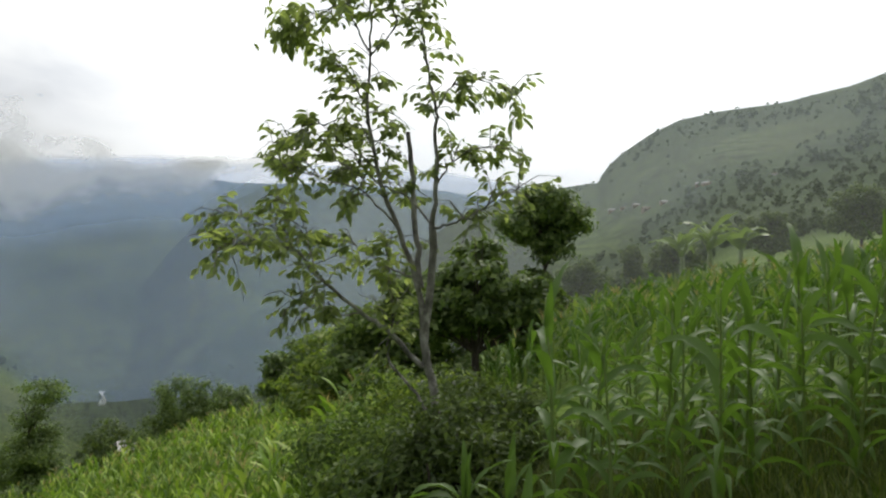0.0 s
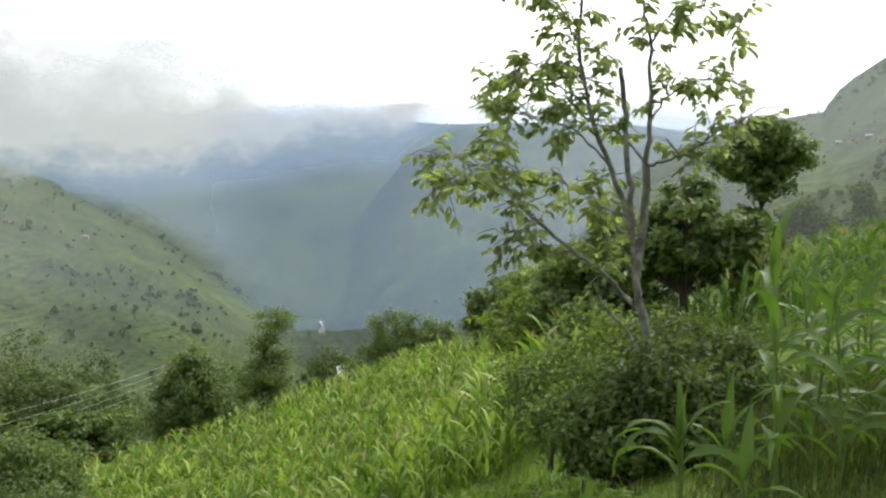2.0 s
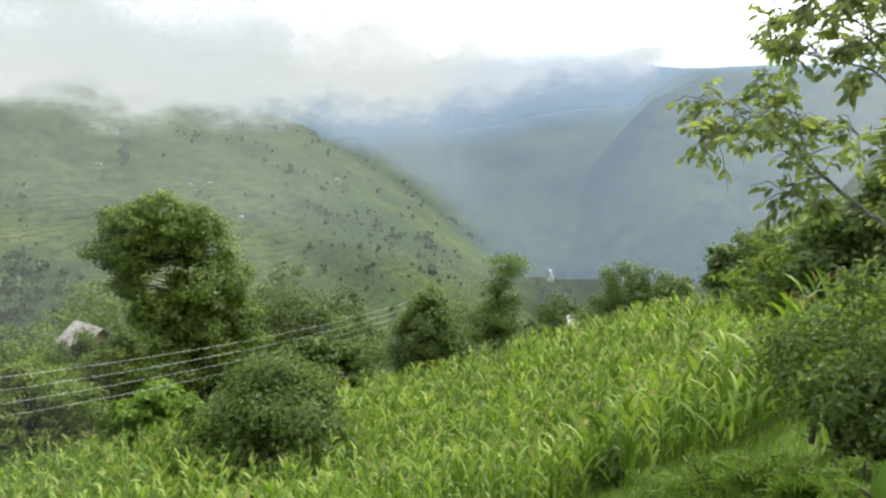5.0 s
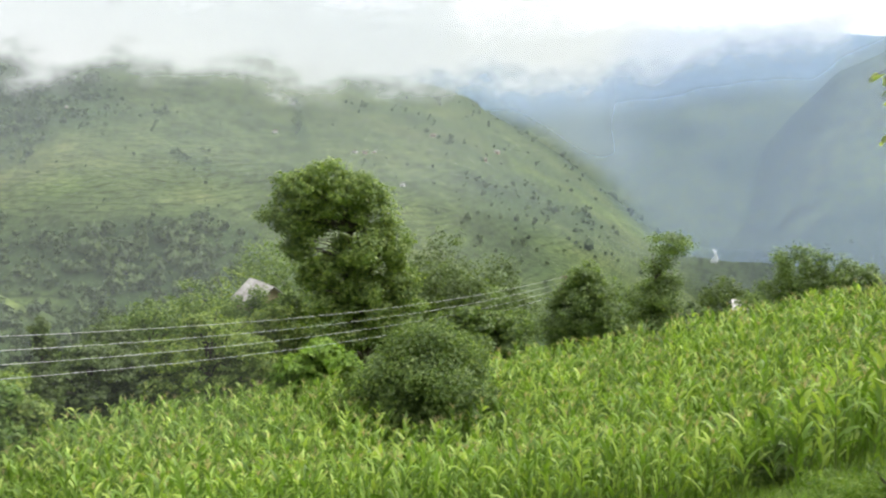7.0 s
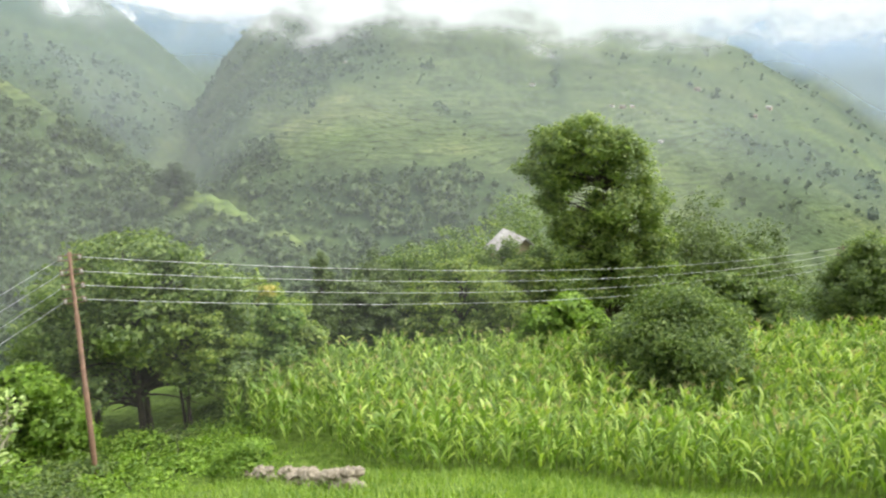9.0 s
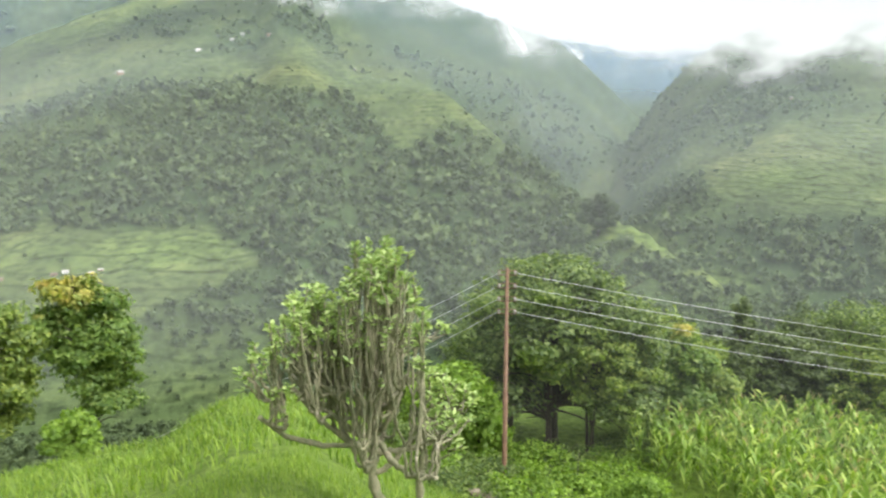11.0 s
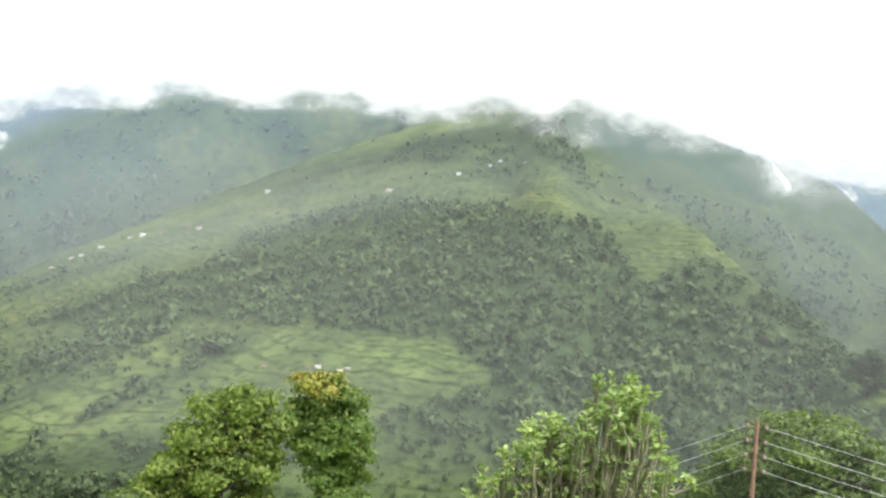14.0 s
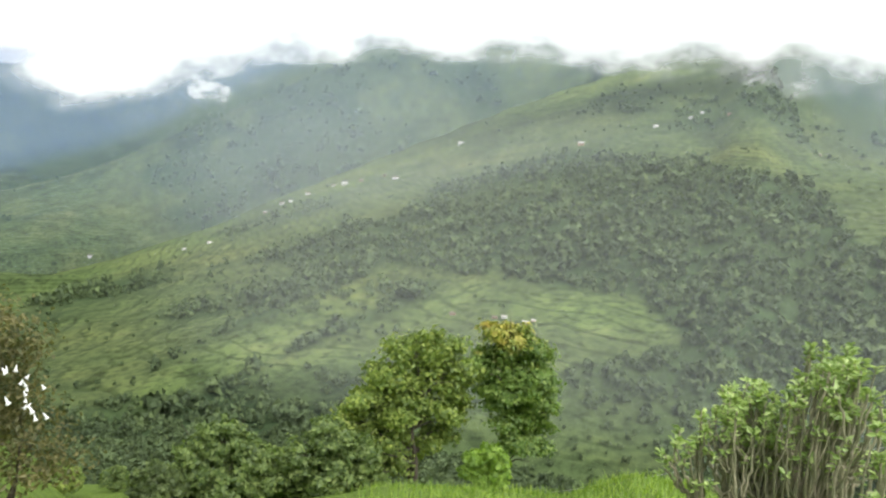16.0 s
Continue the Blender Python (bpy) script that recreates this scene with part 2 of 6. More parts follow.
def ground_material():
    """Grass near by; on the far slopes terraced fields with darker banks, scrub and woodland floor."""
    m, n, l, p = nodes("hill_ground")
    c = n.new("ShaderNodeTexCoord")
    co = c.outputs["Object"]
    fine = noise_node(n, l, 3.0, 8, 0.65, co)
    near = ramp_node(n, l, fine.outputs[0], [(0.3, (0.050, 0.075, 0.016)), (0.5, (0.095, 0.150, 0.024)), (0.72, (0.160, 0.215, 0.045))])
    mid = noise_node(n, l, 0.03, 8, 0.6, co)
    field = ramp_node(n, l, mid.outputs[0], [(0.30, (0.046, 0.064, 0.027)), (0.46, (0.066, 0.091, 0.037)), (0.60, (0.087, 0.115, 0.046)), (0.72, (0.108, 0.128, 0.058))])
    # terrace banks follow the height
    s = n.new("ShaderNodeSeparateXYZ")
    l.new(co, s.inputs[0])
    wob = noise_node(n, l, 0.012, 4, 0.5, co)
    add = n.new("ShaderNodeMath")
    add.operation = "MULTIPLY_ADD"
    add.inputs[1].default_value = 15.0
    l.new(wob.outputs[0], add.inputs[0])
    l.new(s.outputs[2], add.inputs[2])
    fr = n.new("ShaderNodeMath")
    fr.operation = "MULTIPLY"
    fr.inputs[1].default_value = 0.26
    l.new(add.outputs[0], fr.inputs[0])
    fc = n.new("ShaderNodeMath")
    fc.operation = "FRACT"
    l.new(fr.outputs[0], fc.inputs[0])
    bank = ramp_node(n, l, fc.outputs[0], [(0.0, (0.58, 0.61, 0.55)), (0.13, (0.64, 0.68, 0.60)), (0.24, (1.14, 1.13, 1.06)), (0.95, (1.0, 1.0, 1.0))])
    patch = noise_node(n, l, 0.018, 3, 0.5, co)
    pr = ramp_node(n, l, patch.outputs[0], [(0.30, (0, 0, 0)), (0.48, (1, 1, 1))])
    terr = mix_col(n, l, "MULTIPLY", pr.outputs[0], field.outputs[0], bank.outputs[0])
    speck = noise_node(n, l, 0.16, 6, 0.7, co)
    sp = ramp_node(n, l, speck.outputs[0], [(0.38, (0.34, 0.38, 0.35)), (0.52, (1.0, 1.0, 1.0)), (0.72, (1.2, 1.17, 1.02))])
    terr = mix_col(n, l, "MULTIPLY", 0.85, terr, sp.outputs[0])
    at = n.new("ShaderNodeAttribute")
    at.attribute_name = "cover"
    wood = ramp_node(n, l, speck.outputs[0], [(0.3, (0.026, 0.042, 0.019)), (0.55, (0.043, 0.068, 0.028)), (0.75, (0.066, 0.098, 0.038))])
    ss = n.new("ShaderNodeSeparateColor")
    l.new(at.outputs["Color"], ss.inputs[0])
    col = mix_col(n, l, "MIX", ss.outputs[0], terr, wood.outputs[0])
    lush = mix_col(n, l, "MIX", ss.outputs[2], col, mix_col(n, l, "MULTIPLY", 1.0, terr, (1.24, 1.28, 1.05)))
    col = mix_col(n, l, "MIX", ss.outputs[1], lush, near.outputs[0])
    broad = noise_node(n, l, 0.0065, 6, 0.62, co)
    tone = ramp_node(n, l, broad.outputs[0], [(0.32, (0.58, 0.62, 0.66)), (0.46, (0.92, 0.96, 0.90)), (0.58, (1.08, 1.04, 0.98)), (0.70, (1.30, 1.16, 1.04))])
    far = n.new("ShaderNodeMath")
    far.operation = "SUBTRACT"
    far.inputs[0].default_value = 1.0
    l.new(ss.outputs[1], far.inputs[1])
    col = mix_col(n, l, "MULTIPLY", far.outputs[0], col, tone.outputs[0])
    l.new(col, p.inputs["Base Color"])
    p.inputs["Roughness"].default_value = 0.95
    p.inputs["Specular IOR Level"].default_value = 0.1
    bp = n.new("ShaderNodeBump")
    bp.inputs["Strength"].default_value, bp.inputs["Distance"].default_value = 0.7, 2.0
    l.new(speck.outputs[0], bp.inputs["Height"])
    l.new(bp.outputs[0], p.inputs["Normal"])
    return m


def cloud_haze_material(name, colour, cover, wisps, soft):
    """See-through sheet for cloud and for haze put into its colour: lets most light through and scatters the rest. The
    attribute "body" says how deep in the cloud a place lies.
    """
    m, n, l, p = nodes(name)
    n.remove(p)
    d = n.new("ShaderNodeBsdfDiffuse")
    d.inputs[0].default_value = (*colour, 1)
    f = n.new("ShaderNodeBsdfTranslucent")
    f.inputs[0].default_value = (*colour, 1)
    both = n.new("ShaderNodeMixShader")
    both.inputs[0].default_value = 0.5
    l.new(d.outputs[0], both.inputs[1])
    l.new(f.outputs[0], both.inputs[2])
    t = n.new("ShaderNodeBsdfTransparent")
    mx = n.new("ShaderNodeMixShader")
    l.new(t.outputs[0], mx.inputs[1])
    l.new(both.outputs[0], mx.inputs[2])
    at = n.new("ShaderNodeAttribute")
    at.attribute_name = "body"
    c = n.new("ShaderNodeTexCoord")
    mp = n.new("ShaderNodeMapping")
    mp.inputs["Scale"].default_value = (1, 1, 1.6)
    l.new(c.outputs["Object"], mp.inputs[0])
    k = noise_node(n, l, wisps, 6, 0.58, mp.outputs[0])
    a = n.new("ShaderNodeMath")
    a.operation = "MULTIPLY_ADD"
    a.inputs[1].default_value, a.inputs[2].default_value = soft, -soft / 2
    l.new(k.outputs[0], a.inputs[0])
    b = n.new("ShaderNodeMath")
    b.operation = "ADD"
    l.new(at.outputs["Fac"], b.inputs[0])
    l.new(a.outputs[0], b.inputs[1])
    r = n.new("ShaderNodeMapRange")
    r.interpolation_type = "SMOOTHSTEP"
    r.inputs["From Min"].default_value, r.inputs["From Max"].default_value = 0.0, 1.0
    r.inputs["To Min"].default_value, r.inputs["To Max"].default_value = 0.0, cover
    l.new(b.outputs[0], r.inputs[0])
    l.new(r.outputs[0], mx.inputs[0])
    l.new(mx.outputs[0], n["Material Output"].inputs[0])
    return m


M_GROUND = ground_material()
M_CLOUD = cloud_haze_material("cloud", (0.94, 0.94, 0.945), 1.0, 0.011, 2.2)


# ---- mesh helpers ----
rng = np.random.default_rng(7)


def mesh_of(name, verts, faces, material, smooth=True):
    """verts n x 3, faces m x 3 or m x 4."""
    verts, faces = np.asarray(verts, np.float32), np.asarray(faces, np.int32)
    me = bpy.data.meshes.new(name)
    k = faces.shape[1]
    me.vertices.add(len(verts))
    me.vertices.foreach_set("co", verts.ravel())
    me.loops.add(faces.size)
    me.loops.foreach_set("vertex_index", faces.ravel())
    me.polygons.add(len(faces))
    me.polygons.foreach_set("loop_start", np.arange(0, faces.size, k, dtype=np.int32))
    me.polygons.foreach_set("use_smooth", np.full(len(faces), smooth))
    me.update(calc_edges=True)
    me.validate()
    me.materials.append(material)
    return me


class Pile:
    """Gathers quads and builds one mesh."""

    def __init__(self):
        self.v, self.f, self.count = [], [], 0

    def add(self, v, f):
        v, f = np.asarray(v, np.float32).reshape(-1, 3), np.asarray(f, np.int32)
        self.v.append(v)
        self.f.append(f + self.count)
        self.count += len(v)

    def mesh(self, name, material, smooth=True):
        return mesh_of(name, np.concatenate(self.v), np.concatenate(self.f), material, smooth)


def part(name, me, parent, label=""):
    ob = new(name, me)
    ob.parent = parent
    if label:
        tagged(ob, label)
    return ob


def tube(pile, points, radii, sides=7):
    """A tapered round limb along points."""
    pts = [Vector(p) for p in points]
    ring, v, f = None, [], []
    for i, p in enumerate(pts):
        d = (pts[min(i + 1, len(pts) - 1)] - pts[max(i - 1, 0)]).normalized()
        u = d.cross(Vector((0.3, 0.9, 0.1))).normalized()
        w = d.cross(u)
        for s in range(sides):
            a = 2 * math.pi * s / sides
            v.append(p + (u * math.cos(a) + w * math.sin(a)) * radii[i])
        if i:
            o = (i - 1) * sides
            for s in range(sides):
                f.append((o + s, o + (s + 1) % sides, o + sides + (s + 1) % sides, o + sides + s))
    base = len(v) - sides
    for s in range(0, sides - 2, 2):
        f.append((base, base + s + 1, base + s + 2, base + min(s + 3, sides - 1)) if s + 3 < sides else (base, base + s + 1, base + s + 2, base))
    f = [q for q in f if len(set(q)) == 4]
    pile.add([tuple(q) for q in v], f)


def curve_points(points, steps):
    """A smooth line through points (Catmull-Rom)."""
    p = [np.array(q, float) for q in points]
    p = [2 * p[0] - p[1], *p, 2 * p[-1] - p[-2]]
    out = []
    for i in range(1, len(p) - 2):
        for s in range(steps):
            t = s / steps
            out.append(0.5 * (2 * p[i] + (p[i + 1] - p[i - 1]) * t + (2 * p[i - 1] - 5 * p[i] + 4 * p[i + 1] - p[i + 2]) * t * t
                              + (3 * p[i] - p[i - 1] - 3 * p[i + 1] + p[i + 2]) * t ** 3))
    out.append(p[-2])
    return out


def leaf_quads(pile, centres, length, width, droop=0.3, g=None, plain=False, ways=None):
    """One folded diamond leaf at each centre, turned at random, or facing along ways; plain ones are three-cornered."""
    g = g or rng
    n = len(centres)
    yaw = g.uniform(0, 2 * np.pi, n)
    pitch = g.normal(-droop, 0.55, n)
    L = length * g.uniform(0.65, 1.3, n)[:, None]
    W = width * g.uniform(0.7, 1.25, n)[:, None]
    d = np.stack([np.cos(yaw) * np.cos(pitch), np.sin(yaw) * np.cos(pitch), np.sin(pitch)], 1)
    if ways is not None:
        up = ways + np.array([0, 0, 0.3]) + g.normal(0, 0.52, (n, 3))
        up /= np.linalg.norm(up, axis=1)[:, None] + 1e-9
        d = d - up * np.sum(d * up, 1)[:, None]
        d /= np.linalg.norm(d, axis=1)[:, None] + 1e-9
        s = np.cross(d, up)
    else:
        s = np.cross(d, np.array([0, 0, 1.0]))
        s /= np.linalg.norm(s, axis=1)[:, None] + 1e-9
        up = np.cross(s, d)
        roll = g.normal(0, 0.7, n)[:, None]
        s, up = s * np.cos(roll) + up * np.sin(roll), up * np.cos(roll) - s * np.sin(roll)
    c = np.asarray(centres)
    if plain:
        v = np.stack([c - d * L * 0.4 + s * W * 0.5, c + d * L * 0.6, c - d * L * 0.4 - s * W * 0.5], 1)
        return pile.add(v.reshape(-1, 3), np.arange(3 * n).reshape(n, 3))
    v = np.stack([c - d * L * 0.5, c + s * W * 0.5 + up * W * 0.18 - d * L * 0.05, c + d * L * 0.5 - up * L * 0.08, c - s * W * 0.5 + up * W * 0.18 - d * L * 0.05], 1)
    pile.add(v.reshape(-1, 3), np.arange(4 * n).reshape(n, 4))


def smooth01(x):
    x = np.clip(x, 0, 1)
    return x * x * (3 - 2 * x)


# ---- the lie of the land ----
def lattice(x, y, seed):
    """Smooth value noise on the plane."""
    xi, yi = np.floor(x), np.floor(y)
    fx, fy = smooth01(x - xi), smooth01(y - yi)

    def h(a, b):
        k = np.sin(a * 127.1 + b * 311.7 + seed * 74.7) * 43758.5453
        return k - np.floor(k)

    return (h(xi, yi) * (1 - fx) + h(xi + 1, yi) * fx) * (1 - fy) + (h(xi, yi + 1) * (1 - fx) + h(xi + 1, yi + 1) * fx) * fy - 0.5


def fractal(x, y, size, seed, octaves=4):
    v, amp, tot = 0, 1.0, 0
    for o in range(octaves):
        v = v + amp * lattice(x / size * 2 ** o + 17.3 * o, y / size * 2 ** o - 9.1 * o, seed + o)
        tot += amp
        amp *= 0.5
    return v / tot * 2


BANK = ([-180, -90, -40, -13, 0, 10, 24, 45, 60, 90, 95, 100, 104, 109, 114, 128, 136, 150, 180],
        [4.0, 6.0, 1.5, -0.8, -2.6, -6.0, -9.6, -10.9, -11.0, -11.0, -10.3, -8.4, -7.3, -7.2, -8.2, -8.3, -9.5, -9.0, 3.0])      # height 22 m away
SHELF = ([-180, -90, -40, -13, 0, 10, 22, 32, 45, 60, 75, 95, 112, 130, 150, 180],
         [9.0, 14.0, 4.0, -1.6, -5.0, -8.0, -11.2, -13.0, -14.2, -15.2, -15.5, -16.5, -19.0, -19.0, -18.0, 7.0])  # 45 m away
FLOOR_R = ([-180, -60, -20, -8, 5, 20, 40, 70, 90, 110, 150, 180], [140, 140, 140, 220, 700, 900, 420, 380, 300, 280, 280, 140])
FLOOR_Z = ([-180, -60, -20, -8, 5, 20, 40, 70, 90, 110, 150, 180], [20, 22, 3, -14, -210, -330, -150, -140, -122, -122, -110, 20])


def layer(az, r, foot_r, foot_z, top_r, tops, bend=1.0):
    """A hillside that climbs from its foot to a crest seen at given heights (degrees) round the compass, and falls away behind."""
    el = np.interp(az, *tops)
    top = top_r * np.tan(np.radians(el))
    k = np.clip((r - foot_r) / (top_r - foot_r), 0, 1) ** bend
    up = foot_z + (top - foot_z) * k
    return np.where(r > top_r, top - (r - top_r) * 0.55, np.where(r < foot_r, -1e4, up))


RIDGE_RIGHT = ([-180, -70, -45, -29.6, -27.7, -24, -19.4, -16.7, -14.8, -12.8, -11.9, -11.2, -8, -3, 2, 6, 12, 30], [26, 24, 14, 11.3, 10.6, 9.9, 9.5, 9.0, 8.1, 6.8, 6.0, 4.8, 4.4, 3.2, 0.5, -5, -14, -40])
SPUR = ([20, 22, 24, 26.2, 29.1, 32, 35, 38.7, 40.5, 41.6, 44, 50, 60, 70, 73.5, 75.5, 77, 78.5, 80.5, 84, 87], [-18, -15, -12, -10.1, -8.0, -5.7, -3.5, -1.5, -0.6, 0.25, 1.0, 2.4, 4, 4.4, 3.3, 1.9, 0.2, -1.9, -5, -10, -14])
WOODED = ([64, 71.6, 73.7, 76.3, 78, 80.6, 82.7, 85.4, 89.5, 92.7, 96, 99.3, 100.6, 103.0, 104.5, 109.6, 114, 118, 122, 126, 130.8, 136.4, 141, 147.7, 154.5, 165], [-19, -13.7, -12.5, -11.2, -9.9, -8.9, -7.8, -6.3, -2.9, -0.3, 0.5, 1.3, 3.0, 7.4, 8.3, 7.2, 5.8, 4.3, 2.6, 0.7, -1.5, -4.1, -6.3, -8.9, -10.8, -13])
WOODED_R = ([64, 74, 80, 86, 93, 100, 106, 118, 135, 165], [400, 430, 480, 600, 780, 900, 1400, 1300, 1150, 1050])       # distance of its crest
BEHIND = ([58, 66, 72, 75, 77.5, 79.5, 82, 84.5, 88.5, 94.3, 100, 102, 104, 107, 114, 122], [-40, -20, 0.0, -2.5, -3.5, -1.4, 1.0, 3.3, 4.9, 7.0, 8.8, 9.6, 9.6, 9.0, 7.8, -20])
RING = ([-20, -8, 0, 8, 15, 20, 30, 40, 50, 80, 95, 110, 125, 134, 140, 146, 152, 180], [2, 3.0, 4.2, 4.6, 4.5, 4.9, 4.2, 2.8, 2.4, 2.6, 5.0, 8.0, 8.5, 8.0, 6.5, 5.0, 3.5, 3])

FLANK = ([-20, -6, 0, 8, 13.5, 17, 20, 23, 26, 30, 36], [-10, 1.5, 3.4, 3.9, 4.0, 2.2, -1.2, -5.5, -9.5, -13.5, -22])
LEFT_SPUR = ([96, 104, 112, 120.7, 128, 132.8, 137.5, 141, 145, 149, 154.5, 170], [-30, 4, 7.6, 7.6, 6.9, 5.6, 3.3, 1.4, -0.5, -2.8, -4.7, -9])


def land(az, r):
    """Height of the ground at a bearing (degrees) and distance (metres)."""
    az, r = np.broadcast_arrays(np.asarray(az, float), np.asarray(r, float))
    x, y = -np.sin(np.radians(az)) * r, np.cos(np.radians(az)) * r
    z22, z45 = np.interp(az, *BANK), np.interp(az, *SHELF)
    fr, fz = np.interp(az, *FLOOR_R), np.interp(az, *FLOOR_Z)
    t = np.clip((r - 2.4) / 19.6, 0, 1)
    z = z22 * t ** 0.93
    z = np.where(r > 22, z22 + (z45 - z22) * np.clip((r - 22) / 23, 0, 1), z)
    k = np.clip((r - 45) / (fr - 45), 0, 1)
    z = np.where(r > 45, z45 + (fz - z45) * k ** 0.85 - np.clip(r - fr, 0, None) * 0.25, z)
    z = z + fractal(x, y, 5.0, 3) * 0.22 * np.clip((r - 3) / 8, 0, 1) + fractal(x, y, 60.0, 5) * 0.02 * np.clip(r - 60, 0, 300)
    rough = fractal(x, y, 260.0, 11, 5)
    wr = np.interp(az, *WOODED_R)
    z = np.maximum(z, layer(az, r, fr, fz, 620 + 0 * r, RIDGE_RIGHT, 1.25) + rough * 8 * np.clip((r - 160) / 200, 0, 1) * (r < 640))
    z = np.maximum(z, layer(az, r, 420 + 0 * r, -152 + 0 * r, 1400 + 0 * r, SPUR) + rough * 16 * np.clip((r - 420) / 200, 0, 1) * (1 - np.clip((r - 1100) / 300, 0, 1) * 0.7))
    z = np.maximum(z, layer(az, r, 290 + 0 * r, -124 + 0 * r, wr, WOODED, 1.05) + rough * 18 * np.clip((r - 290) / 200, 0, 1) * (1 - np.clip((r / wr - 0.78) / 0.22, 0, 1) * 0.75))
    z = np.maximum(z, layer(az, r, 900 + 0 * r, -160 + 0 * r, 1900 + 0 * r, BEHIND) + rough * 25 * (1 - np.clip((r - 1600) / 300, 0, 1) * 0.6))
    fold = fractal(x, y, 420.0, 29, 5) * 45
    z = np.maximum(z, layer(az, r, 1150 + 0 * r, -410 + 0 * r, 2150 + 0 * r, FLANK) + fold * np.clip((r - 1150) / 300, 0, 1) * (1 - np.clip((r - 1900) / 300, 0, 1) * 0.7))
    z = np.maximum(z, layer(az, r, 1480 + 0 * r, -230 + 0 * r, 1950 + 0 * r, LEFT_SPUR) + (fold + fractal(x, y, 130.0, 43, 4) * 26) * np.clip((r - 1480) / 200, 0, 1) * (1 - np.clip((r - 1700) / 300, 0, 1) * 0.7))
    z = np.maximum(z, layer(az, r, 1300 + 0 * r, -430 + 0 * r, 3300 + 0 * r, RING) + fractal(x, y, 700.0, 23, 5) * 70 * np.clip((r - 1300) / 600, 0, 1) * (1 - np.clip((r - 2700) / 600, 0, 1) * 0.8))
    return z


def cover(az, r):
    """Woodland share of the far slopes, 0 to 1."""
    x, y = -np.sin(np.radians(az)) * r, np.cos(np.radians(az)) * r
    z = land(az, r)
    el = np.degrees(np.arctan2(z - EYE, r))
    n = fractal(x, y, 130.0, 31, 4)
    wide = fractal(x, y, 420.0, 37, 3)
    small = fractal(x, y, 48.0, 33, 4)
    # the wooded belly of the opposite hill, and its fields below and above
    upper = np.interp(az, [80, 90, 92.5, 96, 99.5, 108, 115, 120, 124.6, 128, 131], [-8.4, -3.4, -2.0, -4.2, 0.2, 0.9, 0.8, -0.5, -2.1, -5, -8])
    lower = np.interp(az, [100, 103, 107.4, 110, 118, 126, 131], [-30, -15, -11.8, -10.0, -9.7, -9.3, -8])
    belly = np.minimum(np.minimum(upper - el, el - lower) / 0.7, np.minimum((131 - az) / 2, (az - 72) / 3))
    shoulder = np.minimum(np.minimum((101.5 - az) / 2.0, (az - 80) / 3), (el - 1.9) / 0.7)
    hump = 1.2 - np.hypot((az - 111.5) / 5.5, (el - 3.5 + (az - 111.5) * 0.12) / 0.8)
    foot = np.minimum((np.interp(az, [104, 107, 115, 121, 127, 132, 138, 148, 155], [-11, -12.2, -14.8, -15.6, -17.7, -19.2, -18.9, -17.6, -14]) + n * 1.2 - el) / 1.0, (az - 66) / 8)
    hedge = np.minimum((1.2 - np.abs(el + 13.4 + 0.5 * (az - 138.9)) / 0.5), np.minimum((az - 126) / 3, (147 - az) / 3))
    hedge = np.maximum(hedge, np.minimum((1.1 - np.abs(el + 14.5 + 0.52 * (az - 133.5)) / 0.42) + small, np.minimum((az - 124) / 3, (143 - az) / 3)))
    scrub = np.minimum(0.55 - np.abs(el + 9.3 + 0.5 * (az - 136.5)) / 2.6 + n * 1.1, (az - 129) / 4)
    scrub = np.maximum(scrub, 1.1 - np.hypot((az - 148) / 6, (el + 11.2 + (az - 148) * 0.3) / 0.8) + n)
    # the spur opposite
    west = np.minimum((np.interp(az, [50, 54.4, 56.5, 62.3, 66.9, 72.3, 75.5, 78.5], [-12.5, -10.9, -9.8, -8.3, -7.5, -6.8, -4.1, 1.4]) + n * 2.4 - el) / 1.3, (az - 50) / 5)
    west = np.minimum(west, 1 - np.clip((az - 79) / 4, 0, 1))
    ravine = 1.1 - np.hypot((az - 53.8 - (el + 2) * 0.08) / 0.75, (el + 2) / 3.4)
    dark = 1.2 - np.hypot((az - 61.5) / 2.8, (el + 4.3 - (az - 61.5) * 0.28) / 0.6)
    corner = np.minimum(np.minimum((az - 68.5 - (el + 2) * 0.5) / 2.5, (88 - az) / 2), (el + 5.2) / 1.2)
    a = np.max([belly, np.minimum(shoulder, 0.9), hump * 0.8, np.minimum(foot, 0.7), hedge, scrub * 0.8, np.minimum(west, 0.9), ravine, dark, np.minimum(corner, 0.9)], axis=0)
    back = np.where(r > 880, np.minimum(np.minimum((az - 66) / 3, (105 - az) / 3), 0.9), -1)
    a = np.maximum(a, back)
    a = np.where(az < 20, -1, a)
    a = np.where((r > 1430) & (az > 104), 1.0 + n * 2.2 + wide * 0.8 + small, a)
    right = np.minimum(np.where(az < 20, 0.85 + n * 1.5 + wide * 0.8, -1), (-3 - az) / 4)
    spurside = np.where((az > 18) & (az < 47) & (r > 400) & (r < 1500), 0.7 - np.abs(np.interp(az, *SPUR) - el) / 1.3 - np.clip((az - 38) / 6, 0, 1), -1)
    a = np.maximum(np.maximum(a, right), spurside)
    a = np.maximum(a, np.where((az > 26) & (r > 400) & (r < 1500), np.minimum(0.22, (52 - az) / 12), -1))
    ring = np.where(r > 2200, 0.75 + n * 0.9, np.where((r > 1100) & (az < 24), 0.35 + wide * 1.6 + n, 0))
    a = np.maximum(a, ring)
    a = a - 2.2 * np.clip(1.35 - np.hypot((az - 81.3) / 1.5, (el + 8.2) / 2.6), 0, 1)          # clearing round a lone tree
